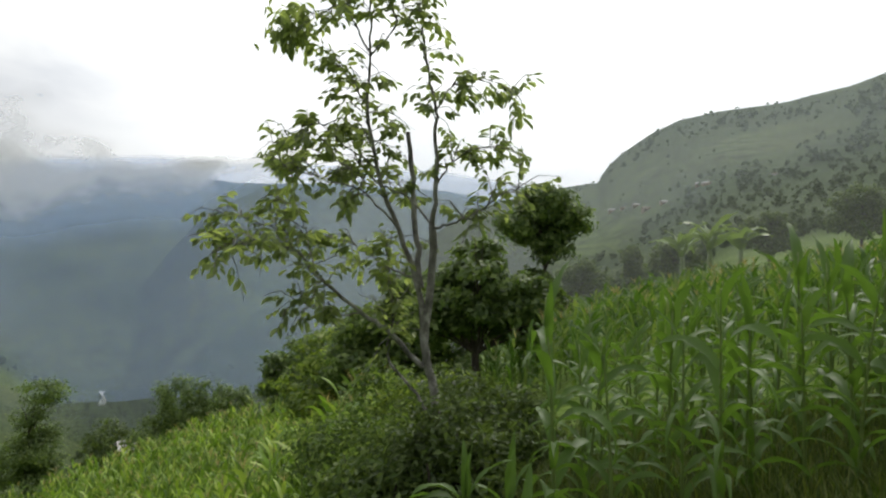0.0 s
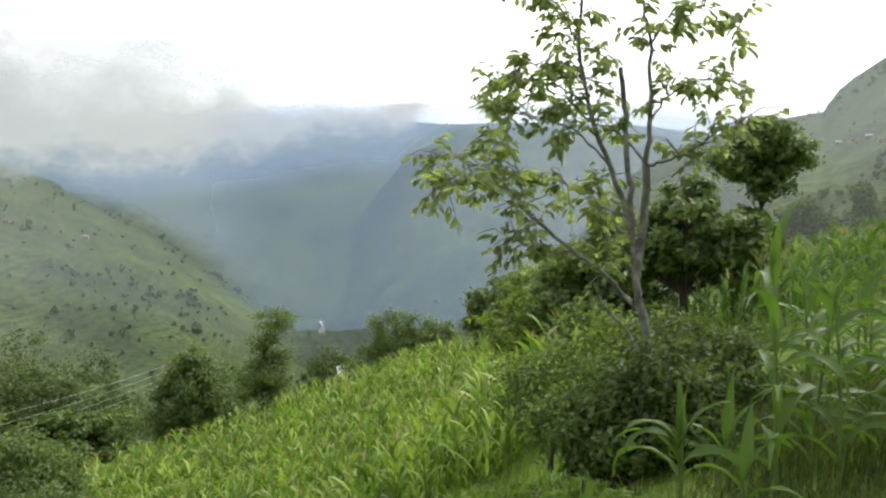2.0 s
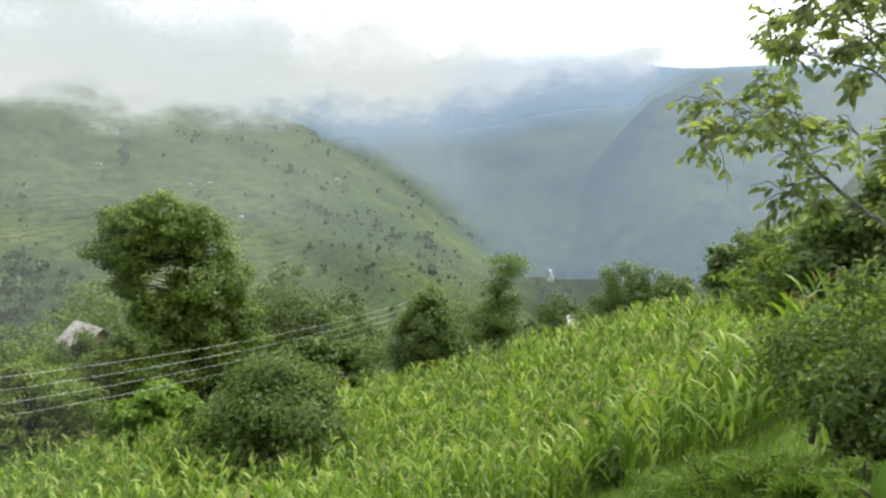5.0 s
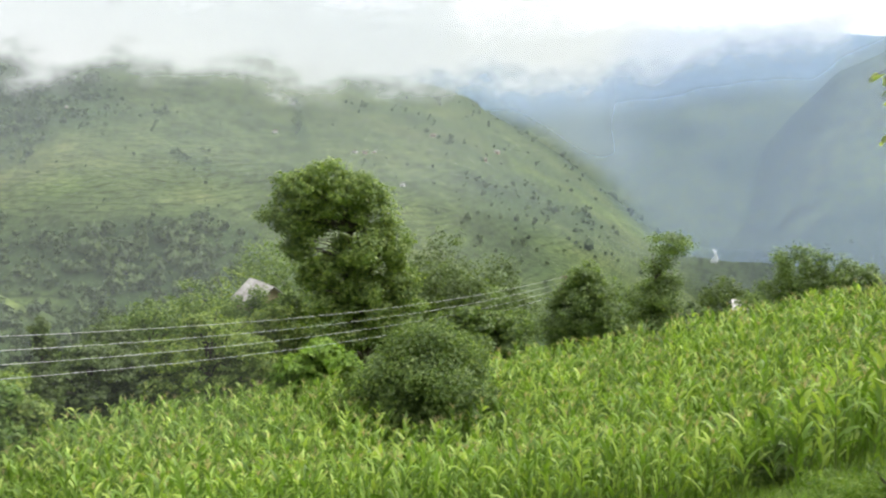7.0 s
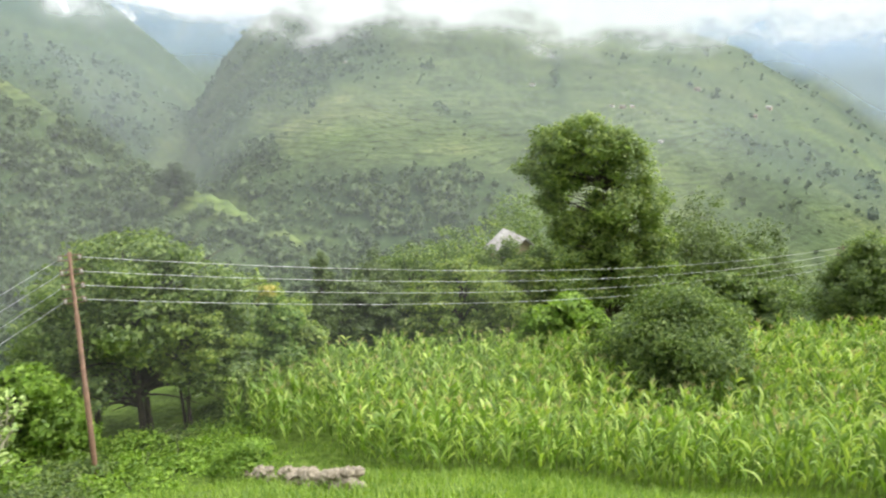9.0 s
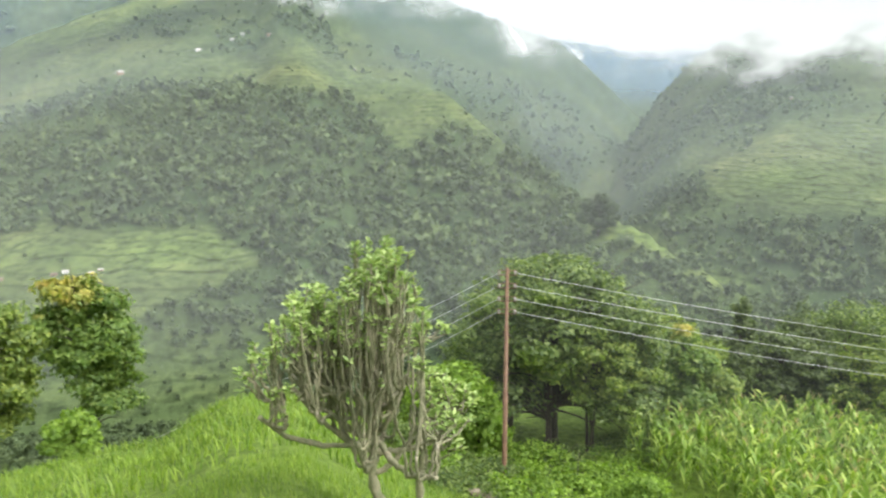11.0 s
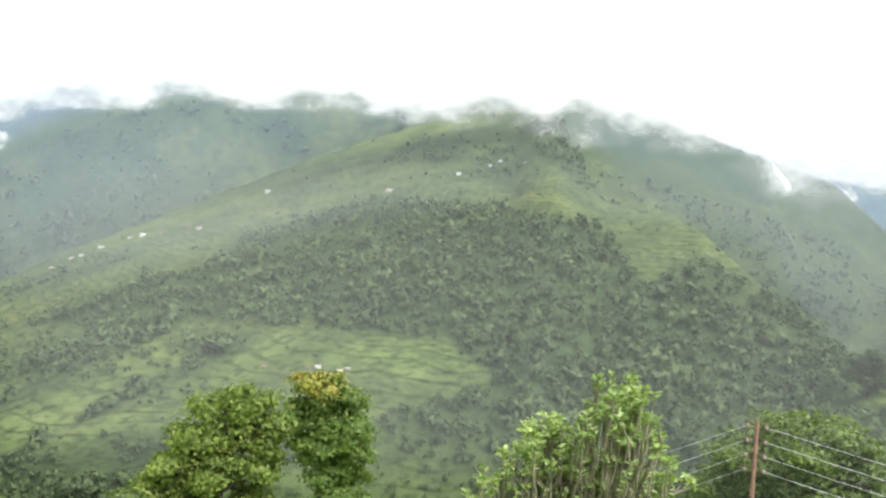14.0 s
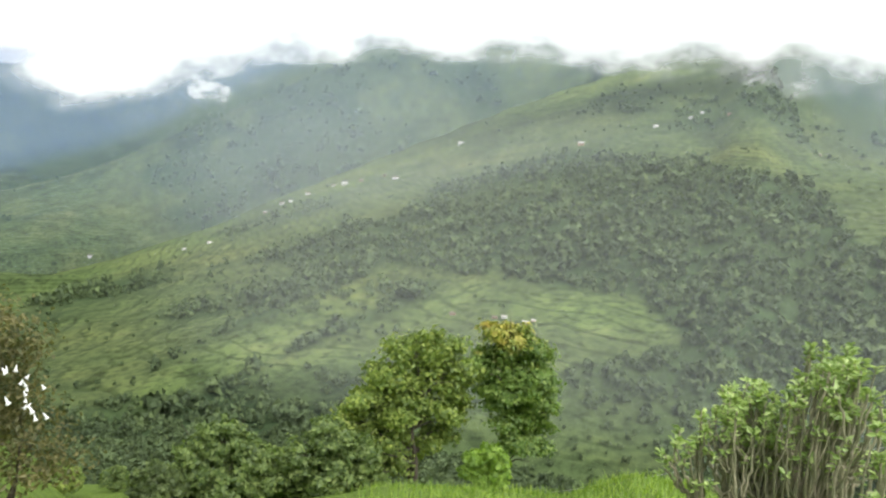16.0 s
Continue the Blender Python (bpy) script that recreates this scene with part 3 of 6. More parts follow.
    wisp = np.maximum(np.clip((n - 0.27 + 0.16 * np.clip((az - 122) / 8, 0, 1)) * 4, 0, 1) * 0.85, np.clip((small - 0.3) * 4, 0, 1) * 0.7 * (az > 20))
    a = np.maximum(a, np.where((az < 29) & (az > 0) & (r > 130) & (r < 1150), np.minimum(0.25, (28 - az) / 8), -1))
    return np.clip(np.maximum(smooth01(a * 1.0 + 0.05 + n * 0.9 + small * 0.5 + wide * 0.6), wisp), 0, 1) * (r > 70)


def rich_fields(az, r, el):
    """Bright terraced fields, 0 to 1."""
    x, y = -np.sin(np.radians(az)) * r, np.cos(np.radians(az)) * r
    n = fractal(x, y, 90.0, 41, 3)
    far = r > 200
    right_tip = np.clip((az - 107.4 - (el + 11.8) * 0.6) / 1.5 + n, 0, 1)
    lush = np.clip(1.6 - np.hypot((az - 112) / 8.0, (el + 11.0) / 1.2) + n, 0, 1) * far * right_tip
    lush = np.maximum(lush, np.clip(1.5 - np.hypot((az - 96.5) / 3.6, (el - 0.1) / 1.1) + n, 0, 1) * far * 0.45)
    lush = np.maximum(lush, np.clip(1.4 - np.hypot((az + 10.5) / 3.2, (el - 0.6) / 1.4) + n * 0.4, 0, 1) * (r > 90))
    strip = (el + 4.2) - (az - 38.5) * 0.53
    lush = np.maximum(lush, np.clip(1.3 - np.abs(strip) / 0.55 + n, 0, 1) * (az > 27) * (az < 38.5) * (r > 420) * (r < 1450) * 0.8)
    lush = np.maximum(lush, np.clip(1.5 - np.hypot((az - 78.3) / 3.0, (el + 10.8 + (az - 77.8) * -0.22) / 0.95) + n * 0.5, 0, 1) * far)
    lush = np.maximum(lush, np.clip(1.5 - np.hypot((az - 72.8) / 2.0, (el + 13.4) / 0.7) + n * 0.5, 0, 1) * far)
    lush = np.maximum(lush, np.clip(1.4 - np.hypot((az - 69.5) / 3.0, (el + 5.9) / 0.8) + n, 0, 1) * far * 0.7)
    # slanting terraces between the hedges, and the long shoulder with its farms
    line = el + 13.4 + 0.5 * (az - 138.9)
    lush = np.maximum(lush, np.clip(np.minimum(np.minimum(-line - 0.4, line + 3.6) / 0.8, np.minimum((az - 128) / 3, (148 - az) / 3)) + n * 0.9, 0, 1) * far * 0.6)
    lower = el + 14.5 + 0.52 * (az - 133.5)
    lush = np.maximum(lush, np.clip(np.minimum(np.minimum(-lower - 0.4, lower + 4.2) / 0.8, np.minimum((az - 117) / 4, (138 - az) / 3)) + n * 0.9, 0, 1) * far * 0.4)
    crest = np.interp(az, *WOODED) - el
    lush = np.maximum(lush, np.clip(np.minimum(np.minimum(1.9 - crest, crest + 0.6) / 0.6, np.minimum((az - 108) / 6, (158 - az) / 4)) + n * 1.2, 0, 1) * (r > 700) * (r < 1420) * 0.75)
    lush = np.maximum(lush, np.clip(1.3 - np.hypot((az - 12.5) / 4.5, (el + 4) / 2.2) + n * 1.5, 0, 1) * (r > 1450) * 0.8)
    return lush


# ---- ground ----
def build_ground():
    az = np.concatenate([np.arange(-180, -36, 3.0), np.arange(-36, 158, 0.31), np.arange(158, 180.1, 2.2)])
    rad = np.concatenate([[0.0], np.geomspace(0.8, 60, 90), np.geomspace(63, 3300, 176), [3600, 4200, 4900]])
    A, R = np.meshgrid(az, rad)
    Z = land(A, R)
    Z[0] = 0
    X, Y = -np.sin(np.radians(A)) * R, np.cos(np.radians(A)) * R
    v = np.stack([X, Y, Z], -1).reshape(-1, 3)
    na, nr = len(az), len(rad)
    i = np.arange(nr - 1)[:, None] * na + np.arange(na - 1)[None]
    f = np.stack([i, i + na, i + na + 1, i + 1], -1).reshape(-1, 4)
    me = mesh_of("ground", v, f, M_GROUND)
    cv = cover(A, R).ravel()
    nearg = np.clip(1.4 - R.ravel() / 90, 0, 1)
    el = np.degrees(np.arctan2(Z - EYE, np.maximum(R, 1))).ravel()
    a = A.ravel()
    lush = rich_fields(a, R.ravel(), el)
    col = np.ones((len(v), 4), np.float32)
    col[:, 0], col[:, 1], col[:, 2] = cv * (1 - lush), nearg, np.clip(lush, 0, 1)
    at = me.attributes.new("cover", "FLOAT_COLOR", "POINT")
    at.data.foreach_set("color", col.ravel())
    return tagged(new("ground", me), "green terraced hillside falling into a misty valley", "ground", kind="structure")


build_ground()


# ---- cloud and stand-in haze sheets ----
def cloud_haze_sheet(name, label, material, az0, az1, lines):
    """A sheet of cloud or stand-in haze through lines of (distance, height, body), each a number or a function of the
    bearing.
    """
    az = np.arange(az0, az1 + 0.1, 0.5)
    v, body = [], []
    for k, (r, z, b) in enumerate(lines):
        rr = r(az) if callable(r) else r + 0 * az
        zz = z(az) if callable(z) else z + 0 * az
        bb = b(az) if callable(b) else b + 0 * az
        v.append(np.stack([-np.sin(np.radians(az)) * rr, np.cos(np.radians(az)) * rr, zz], -1))
        body.append(bb)
    na = len(az)
    i = np.arange(len(lines) - 1)[:, None] * na + np.arange(na - 1)[None]
    f = np.stack([i, i + 1, i + na + 1, i + na], -1).reshape(-1, 4)
    me = mesh_of(name, np.concatenate(v), f, material)
    at = me.attributes.new("body", "FLOAT", "POINT")
    at.data.foreach_set("value", np.concatenate(body).astype(np.float32))
    return tagged(new(name, me), label, "cloud", kind="structure")


CLOUD_BASE = ([-12, -5, 5, 10, 15, 20, 30, 38.5, 42, 46, 53, 57, 63, 69, 75, 80, 84, 88, 92, 98, 104.5, 113, 119, 129, 137, 143, 146, 150, 158],
              [4.9, 4.8, 4.6, 4.4, 4.1, 3.3, 2.0, 1.2, 0.6, 0.9, 1.0, 1.0, 1.5, 1.4, 1.5, 1.6, 2.5, 3.4, 5.0, 6.4, 6.7, 6.8, 6.6, 6.5, 5.4, 3.6, 1.6, 0.7, 0.7])


def at_elevation(r, d):
    return lambda az: r * np.tan(np.radians(np.interp(az, *CLOUD_BASE) + d * (1 - 0.6 * np.clip((az - 108) / 15, 0, 1) * (d < 0)))) + EYE


def ends(b, high, lo=-10.0, hi=158.0):
    """The cloud thins out towards both ends, its upper part sooner."""
    return lambda az: (b + 1) * smooth01((az - lo - (8 if high else 0)) / (48 if high else 36)) * np.clip((hi - az) / 8, 0, 1) - 1


cloud_haze_sheet("cloud_bank", "bright white cloud resting on the hilltops", M_CLOUD, -10, 158,
           [(r, at_elevation(r, d), ends(b, d > 2)) for r, d, b in [(985, -3.4, -0.8), (1000, -2.0, -0.28), (1010, -0.9, 0.10), (1018, 0.1, 0.38), (1026, 1.0, 0.68), (1034, 1.8, 1.0), (1044, 2.8, 1.3), (1056, 4.2, 1.0), (1068, 6.2, 0.6), (1080, 9.0, 0.1), (1090, 12.5, -0.5), (1100, 17.0, -1.2)]])


def haze_curtain(material, r, az0, az1, top, depth, fade):
    """Added haze sheet that thickens upwards from the ground over a given depth, and thins out again towards its top.
    Without a top it reaches just over the farthest crest.
    """
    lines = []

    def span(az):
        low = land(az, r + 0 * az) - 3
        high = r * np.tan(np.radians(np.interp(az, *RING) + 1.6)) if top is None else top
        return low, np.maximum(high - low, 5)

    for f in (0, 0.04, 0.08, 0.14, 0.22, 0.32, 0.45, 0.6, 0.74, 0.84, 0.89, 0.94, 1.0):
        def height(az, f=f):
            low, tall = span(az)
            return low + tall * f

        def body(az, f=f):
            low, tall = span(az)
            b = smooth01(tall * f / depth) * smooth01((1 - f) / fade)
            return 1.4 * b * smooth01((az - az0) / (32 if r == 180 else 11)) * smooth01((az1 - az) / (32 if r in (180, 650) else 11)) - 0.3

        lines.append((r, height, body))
    return cloud_haze_sheet("valley_mist", "thin tinted sheet standing in for haze over the slopes", material, az0, az1, lines)


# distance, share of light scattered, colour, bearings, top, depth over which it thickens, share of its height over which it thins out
# Tints stand in for distance haze, the two nearest sheets for lens glare.
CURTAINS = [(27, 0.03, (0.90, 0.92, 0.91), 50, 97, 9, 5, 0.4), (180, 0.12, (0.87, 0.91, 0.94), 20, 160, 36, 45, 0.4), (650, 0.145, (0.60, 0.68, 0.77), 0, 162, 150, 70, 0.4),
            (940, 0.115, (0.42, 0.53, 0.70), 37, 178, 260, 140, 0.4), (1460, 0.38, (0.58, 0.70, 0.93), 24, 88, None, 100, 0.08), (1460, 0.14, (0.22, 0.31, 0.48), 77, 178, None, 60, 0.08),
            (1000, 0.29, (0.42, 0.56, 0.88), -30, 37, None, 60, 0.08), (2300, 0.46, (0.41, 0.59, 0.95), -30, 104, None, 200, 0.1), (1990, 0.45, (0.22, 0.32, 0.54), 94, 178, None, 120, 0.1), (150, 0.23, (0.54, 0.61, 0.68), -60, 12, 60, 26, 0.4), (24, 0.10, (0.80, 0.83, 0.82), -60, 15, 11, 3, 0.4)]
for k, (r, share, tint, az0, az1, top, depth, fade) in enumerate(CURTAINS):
    haze_curtain(cloud_haze_material("mist_%s" % "abcdefghijklm"[k], tint, share, 0.004, 0.5), r, az0, az1, top, depth, fade)


def wisp(az0, el0, az1, el1, r, wide):
    """A thin strip of cloud lying in a ravine."""
    q = np.linspace(0, 1, 9)
    az, el = az0 + (az1 - az0) * q + 0.15 * np.sin(q * 9), el0 + (el1 - el0) * q
    size = math.hypot(az1 - az0, el1 - el0)
    side, rise = (el1 - el0) / size, (az0 - az1) / size
    v, body = [], []
    for k, (off, b) in enumerate([(-1.0, -1.2), (-0.35, 0.5), (0.35, 0.5), (1.0, -1.2)]):
        a = np.radians(az + off * wide * side)
        rr = r + 25 * (off + 1)
        v.append(np.stack([-np.sin(a) * rr, np.cos(a) * rr, EYE + rr * np.tan(np.radians(el + off * wide * rise))], -1))
        body.append(b - 1.2 * np.clip(np.abs(q - 0.4) * 2 - 0.5, 0, 1) * 2)
    i = np.arange(3)[:, None] * 9 + np.arange(8)[None]
    me = mesh_of("cloud_wisp", np.concatenate(v), np.stack([i, i + 1, i + 10, i + 9], -1).reshape(-1, 4), M_WISP)
    me.attributes.new("body", "FLOAT", "POINT").data.foreach_set("value", np.concatenate(body).astype(np.float32))
    return tagged(new("cloud_wisp", me), "thin white shred of cloud in a ravine", "cloud", kind="structure")


M_WISP = cloud_haze_material("cloud_wisp", (0.95, 0.95, 0.955), 0.75, 0.016, 2.8)
wisp(85.2, 4.3, 81.9, 0.8, 880, 0.5)
wisp(88.3, 4.6, 86.4, 1.4, 880, 0.4)
wisp(143.4, 3.1, 139.0, 2.4, 1380, 1.5)
wisp(149.4, 3.3, 144.6, 2.4, 1380, 1.8)


# ---- trees ----
def put(ob, az, r, dz=0.0, turn=0.0):
    z = float(land(az, r)) + dz
    ob.matrix_basis = Matrix.Translation(bearing(az, r, z)) @ pose(0, 0, 0, 0, 0, turn)
    return ob


def crown_points(lobes, count, g, clump=0.5, fill=0.5):
    """Leaf places in lobes (x, y, z, half-width, half-height), gathered in round clumps near the skin, and the way out of its clump for each leaf."""
    out, ways = [], []
    vol = np.array([w * w * h for _, _, _, w, h in lobes]) ** 0.75
    for (x, y, z, w, h), share in zip(lobes, vol / vol.sum()):
        n = int(count * share)
        size = np.clip(clump / w, 0.2, 0.45)
        k = int(2.9 / size ** 2)
        d = g.normal(size=(k, 3))
        d /= np.linalg.norm(d, axis=1)[:, None]
        c = d * (g.uniform(fill ** 3, 1, k) ** (1 / 3))[:, None] * g.uniform(0.78, 1.2, k)[:, None]
        weight = g.uniform(0.35, 1.65, k)
        pick = g.choice(k, n, p=weight / weight.sum())
        o = g.normal(size=(n, 3))
        o /= np.linalg.norm(o, axis=1)[:, None]
        reach = size * (g.uniform(0.2, 1.1, n) + np.abs(g.normal(0, 0.42, n)))[:, None] * np.sqrt(weight[pick])[:, None]
        p = c[pick] + o * reach * np.array([1, 1, 0.75])
        out.append(p * np.array([w, w, h]) + np.array([x, y, z]))
        ways.append(o * 0.6 + d[pick] * 0.6)
    return np.concatenate(out), np.concatenate(ways)


def tree(name, label, az, r, height, lobes, leaves, leaf=(0.2, 0.1), trunk=0.14, mat=None, stems=1, seed=1, low=0.0, group=""):
    """A tree: trunk and limbs that reach into every lobe of the crown. lobes in shares of the height: across, deep, up, half-width, half-height."""
    g = np.random.default_rng(seed)
    ob = new(name)
    turned = [(x * height, y * height, z * height, w * height, h * height) for x, y, z, w, h in lobes]
    wood = Pile()
    for s in range(stems):
        off = np.array([g.normal(0, 0.12), g.normal(0, 0.12), 0]) * (stems > 1) * height * 0.15
        topz = max(z for _, _, z, _, _ in turned) * 0.92
        line = [(off[0], off[1], -0.5)] + [(off[0] * (1 + q) + g.normal(0, 0.012) * height, off[1] * (1 + q) + g.normal(0, 0.012) * height, topz * q) for q in (0.2, 0.45, 0.7, 1.0)]
        pts = curve_points(line, 3)
        tube(wood, pts, [trunk * (1.25 - 1.1 * i / (len(pts) - 1)) for i in range(len(pts))], 7)
        for x, y, z, w, h in turned:
            for b in range(4):
                tip = Vector((x, y, z)) + Vector(g.normal(0, 0.45, 3)) * w
                q = min(0.9, max(0.2, (z - h * 0.7) / topz))
                start = Vector(pts[int(q * (len(pts) - 1))])
                midp = start.lerp(tip, 0.5) + Vector((0, 0, 0.08 * height * g.uniform(0.0, 0.8)))
                c = curve_points([start, midp, tip], 3)
                tube(wood, c, [trunk * (0.42 - 0.34 * i / (len(c) - 1)) for i in range(len(c))], 5)
    part("trunk", wood.mesh("trunk", M_BARK), ob)
    crown = Pile()
    places, ways = crown_points(turned, int(leaves * 1.6), g, min(0.5, 0.06 * height))
    leaf_quads(crown, places, leaf[0] * 0.9, leaf[1] * 1.1, 0.35, g, True, ways)
    part("crown", crown.mesh("crown", mat or M_TREE, False), ob)
    put(ob, az, r, low, az)
    return tagged(ob, label, "tree", group)


def bush(name, label, az, r, lobes, leaves, leaf=(0.16, 0.08), mat=None, seed=1, low=0.0, category="shrub"):
    g = np.random.default_rng(seed)
    ob = new(name)
    wood = Pile()
    for x, y, z, w, h in lobes:
        for b in range(5):
            tip = Vector((x, y, z)) + Vector(g.normal(0, 0.4, 3)) * w
            c = curve_points([(x * 0.6 + g.normal(0, 0.1), y * 0.6 + g.normal(0, 0.1), -0.2), (x * 0.8, y * 0.8, z * 0.5), tip], 3)
            tube(wood, c, [0.035 * (1 - 0.8 * i / (len(c) - 1)) for i in range(len(c))], 5)
    part("woody_base", wood.mesh("woody_base", M_BARK), ob)
    crown = Pile()
    places, ways = crown_points(lobes, leaves, g, 0.28 * max(w for _, _, _, w, _ in lobes), 0.35)
    leaf_quads(crown, places, leaf[0], leaf[1], 0.3, g, False, None if category == "grass" else ways)
    part("foliage", crown.mesh("foliage", mat or M_TREE, False), ob)
    put(ob, az, r, low, az)
    return tagged(ob, label, category)


ROUND = [(0.05, 0, 0.84, 0.19, 0.13), (-0.2, 0, 0.68, 0.21, 0.15), (0.24, 0, 0.63, 0.21, 0.16), (0, 0.1, 0.53, 0.24, 0.16), (-0.3, 0, 0.42, 0.2, 0.15), (0.27, -0.1, 0.39, 0.22, 0.16), (0, -0.1, 0.3, 0.2, 0.12)]
TALL = [(-0.17, 0, 0.86, 0.12, 0.08), (-0.04, 0, 0.92, 0.13, 0.07), (-0.22, 0, 0.76, 0.1, 0.07), (-0.08, 0, 0.78, 0.13, 0.09), (0.09, 0, 0.87, 0.12, 0.08), (0.19, 0, 0.78, 0.11, 0.09), (-0.14, 0.05, 0.64, 0.11, 0.08), (0.26, 0, 0.63, 0.1, 0.1), (0.12, -0.05, 0.64, 0.12, 0.1), (-0.01, 0.05, 0.53, 0.13, 0.08), (0.29, 0, 0.47, 0.1, 0.1), (0.15, 0, 0.44, 0.13, 0.1), (-0.1, 0, 0.48, 0.08, 0.07), (0.22, 0, 0.34, 0.11, 0.08), (0.06, 0.05, 0.37, 0.11, 0.07), (0.14, 0, 0.24, 0.09, 0.05)]
TALL = [(x * 0.9 - 0.13, y, z, w * 0.9, h) for x, y, z, w, h in TALL] + [(0.02, 0, 0.31, 0.13, 0.09), (-0.14, 0, 0.36, 0.11, 0.08), (0.13, 0, 0.23, 0.12, 0.08), (-0.03, 0, 0.21, 0.11, 0.06), (0.16, 0, 0.36, 0.09, 0.08)]


def fits(az, r, el_top):
    """Height of a tree whose tip is seen at that elevation."""
    return r * math.tan(radians(el_top)) + EYE - float(land(az, r))


tree("field_tree", "rounded dark green tree at the edge of the maize field", 32.7, 48, fits(32.7, 48, -11.2), [(0, 0, 0.56, 0.3, 0.36), (-0.14, 0.1, 0.42, 0.22, 0.28), (0.14, -0.1, 0.44, 0.22, 0.3), (0.02, 0, 0.82, 0.17, 0.14)], 17000, (0.22, 0.12), 0.14, M_TREE, 1, 3)
tree("field_tree", "narrow dark green tree with a separate top tuft", 27.6, 51, fits(27.6, 51, -8.6), [(-0.02, 0, 0.36, 0.21, 0.22), (-0.08, 0, 0.2, 0.2, 0.2), (0.0, 0, 0.56, 0.16, 0.16), (0.04, 0, 0.72, 0.1, 0.1), (0.04, 0, 0.9, 0.12, 0.075)], 15000, (0.2, 0.1), 0.14, M_TREE, 1, 4)
tree("field_tree", "broad green tree standing behind the maize", 17.6, 49, fits(17.6, 49, -9.1), [(-0.1, 0, 0.7, 0.24, 0.28), (0.16, 0, 0.58, 0.28, 0.3), (-0.3, 0, 0.4, 0.26, 0.25)], 12000, (0.2, 0.1), 0.14, M_TREE, 1, 5)
tree("field_tree", "small round tree beside the broad tree", 14.9, 49, fits(14.9, 49, -9.9), [(0, 0, 0.66, 0.26, 0.32), (0.1, 0, 0.4, 0.3, 0.3)], 8000, (0.2, 0.1), 0.12, M_TREE, 1, 6)
tree("field_tree", "tall leafy tree with pale tips and several dark trunks", 49.3, 43, fits(49.3, 43, -4.3), TALL, 40000, (0.22, 0.125), 0.17, M_TREE_MID, 2, 7)
bush("field_bush", "big rounded green bush among the maize", 44.4, 29.5, [(0, 0, 2.2, 2.4, 2.2), (-1.5, 0, 1.6, 1.5, 1.6), (1.6, 0.3, 1.7, 1.5, 1.7), (0.2, 0, 3.7, 1.6, 1.2)], 34000, (0.2, 0.1), M_TREE, 8)

# ---- maize ----
FIELD_NEAR = ([4, 8, 12, 16, 25, 45, 60, 67, 70, 79], [14.5, 13, 13, 14.5, 18, 18, 18.5, 20, 23.5, 27])
FIELD_FAR = ([4, 10, 18, 22, 28, 33, 40, 44, 60, 75, 79], [28, 38, 46, 45, 42, 40, 37, 36, 36, 33, 29])


def maize_leaf(pile, root, yaw, length, width, rise, bendk, steps, g, fold=False):
    """An arching ribbon leaf."""
    t = np.linspace(0, 1, steps + 1)
    ang = rise - bendk * t ** 1.3
    ds = length / steps
    x = np.concatenate([[0], np.cumsum(np.cos(ang[:-1]) * ds)])
    z = np.concatenate([[0], np.cumsum(np.sin(ang[:-1]) * ds)])
    w = width * np.minimum(1, 0.45 + 2.2 * t) * (1 - t ** 2.2) * 0.5 + 0.002
    d = np.array([math.cos(yaw), math.sin(yaw), 0])
    s = np.array([-math.sin(yaw), math.cos(yaw), 0])
    tw = g.normal(0, 0.35) + t * g.normal(0, 0.8)
    c = np.asarray(root) + x[:, None] * d + z[:, None] * np.array([0, 0, 1.0])
    nrm = -np.sin(ang)[:, None] * d + np.cos(ang)[:, None] * np.array([0, 0, 1.0])
    side = s * np.cos(tw)[:, None] + nrm * np.sin(tw)[:, None]
    if fold:
        wav = 0.1 * width * np.sin(t * 17 + g.uniform(0, 6))[:, None] * nrm
        v = np.stack([c + side * w[:, None] + nrm * (w * 0.45)[:, None] + wav, c, c - side * w[:, None] + nrm * (w * 0.45)[:, None] - wav], 1).reshape(-1, 3)
        f = [(3 * i + k, 3 * i + k + 1, 3 * i + k + 4, 3 * i + k + 3) for i in range(steps) for k in (0, 1)]
    else:
        v = np.stack([c + side * w[:, None], c - side * w[:, None]], 1).reshape(-1, 3)
        f = [(2 * i, 2 * i + 1, 2 * i + 3, 2 * i + 2) for i in range(steps)]
    pile.add(v, f)


def maize_template(g, height=2.0):
    """Leaves, stalk and tassel of one field plant as arrays."""
    lv, st, ta = Pile(), Pile(), Pile()
    lean = g.normal(0, 0.05, 2)
    n = 12
    yaw = g.uniform(0, 6.28)
    for i in range(n):
        q = 0.12 + 0.8 * i / (n - 1)
        root = (lean[0] * q * height, lean[1] * q * height, q * height)
        maize_leaf(lv, root, yaw + (i % 2) * math.pi + g.normal(0, 0.4), g.uniform(0.5, 0.82) * (0.7 if i > 9 else 1), g.uniform(0.08, 0.115), g.uniform(1.0, 1.45), g.uniform(0.5, 2.1), 4, g)
    tube(st, [(0, 0, -0.1), (lean[0] * height * 0.5, lean[1] * height * 0.5, height * 0.5), (lean[0] * height, lean[1] * height, height)], [0.016, 0.013, 0.006], 4)
    for i in range(6):
        maize_leaf(ta, (lean[0] * height, lean[1] * height, height * 0.97), g.uniform(0, 6.28), g.uniform(0.2, 0.32), 0.016, g.uniform(0.9, 1.5), 0.9, 2, g)
    return [(np.concatenate(p.v), np.concatenate(p.f)) for p in (lv, st, ta)]


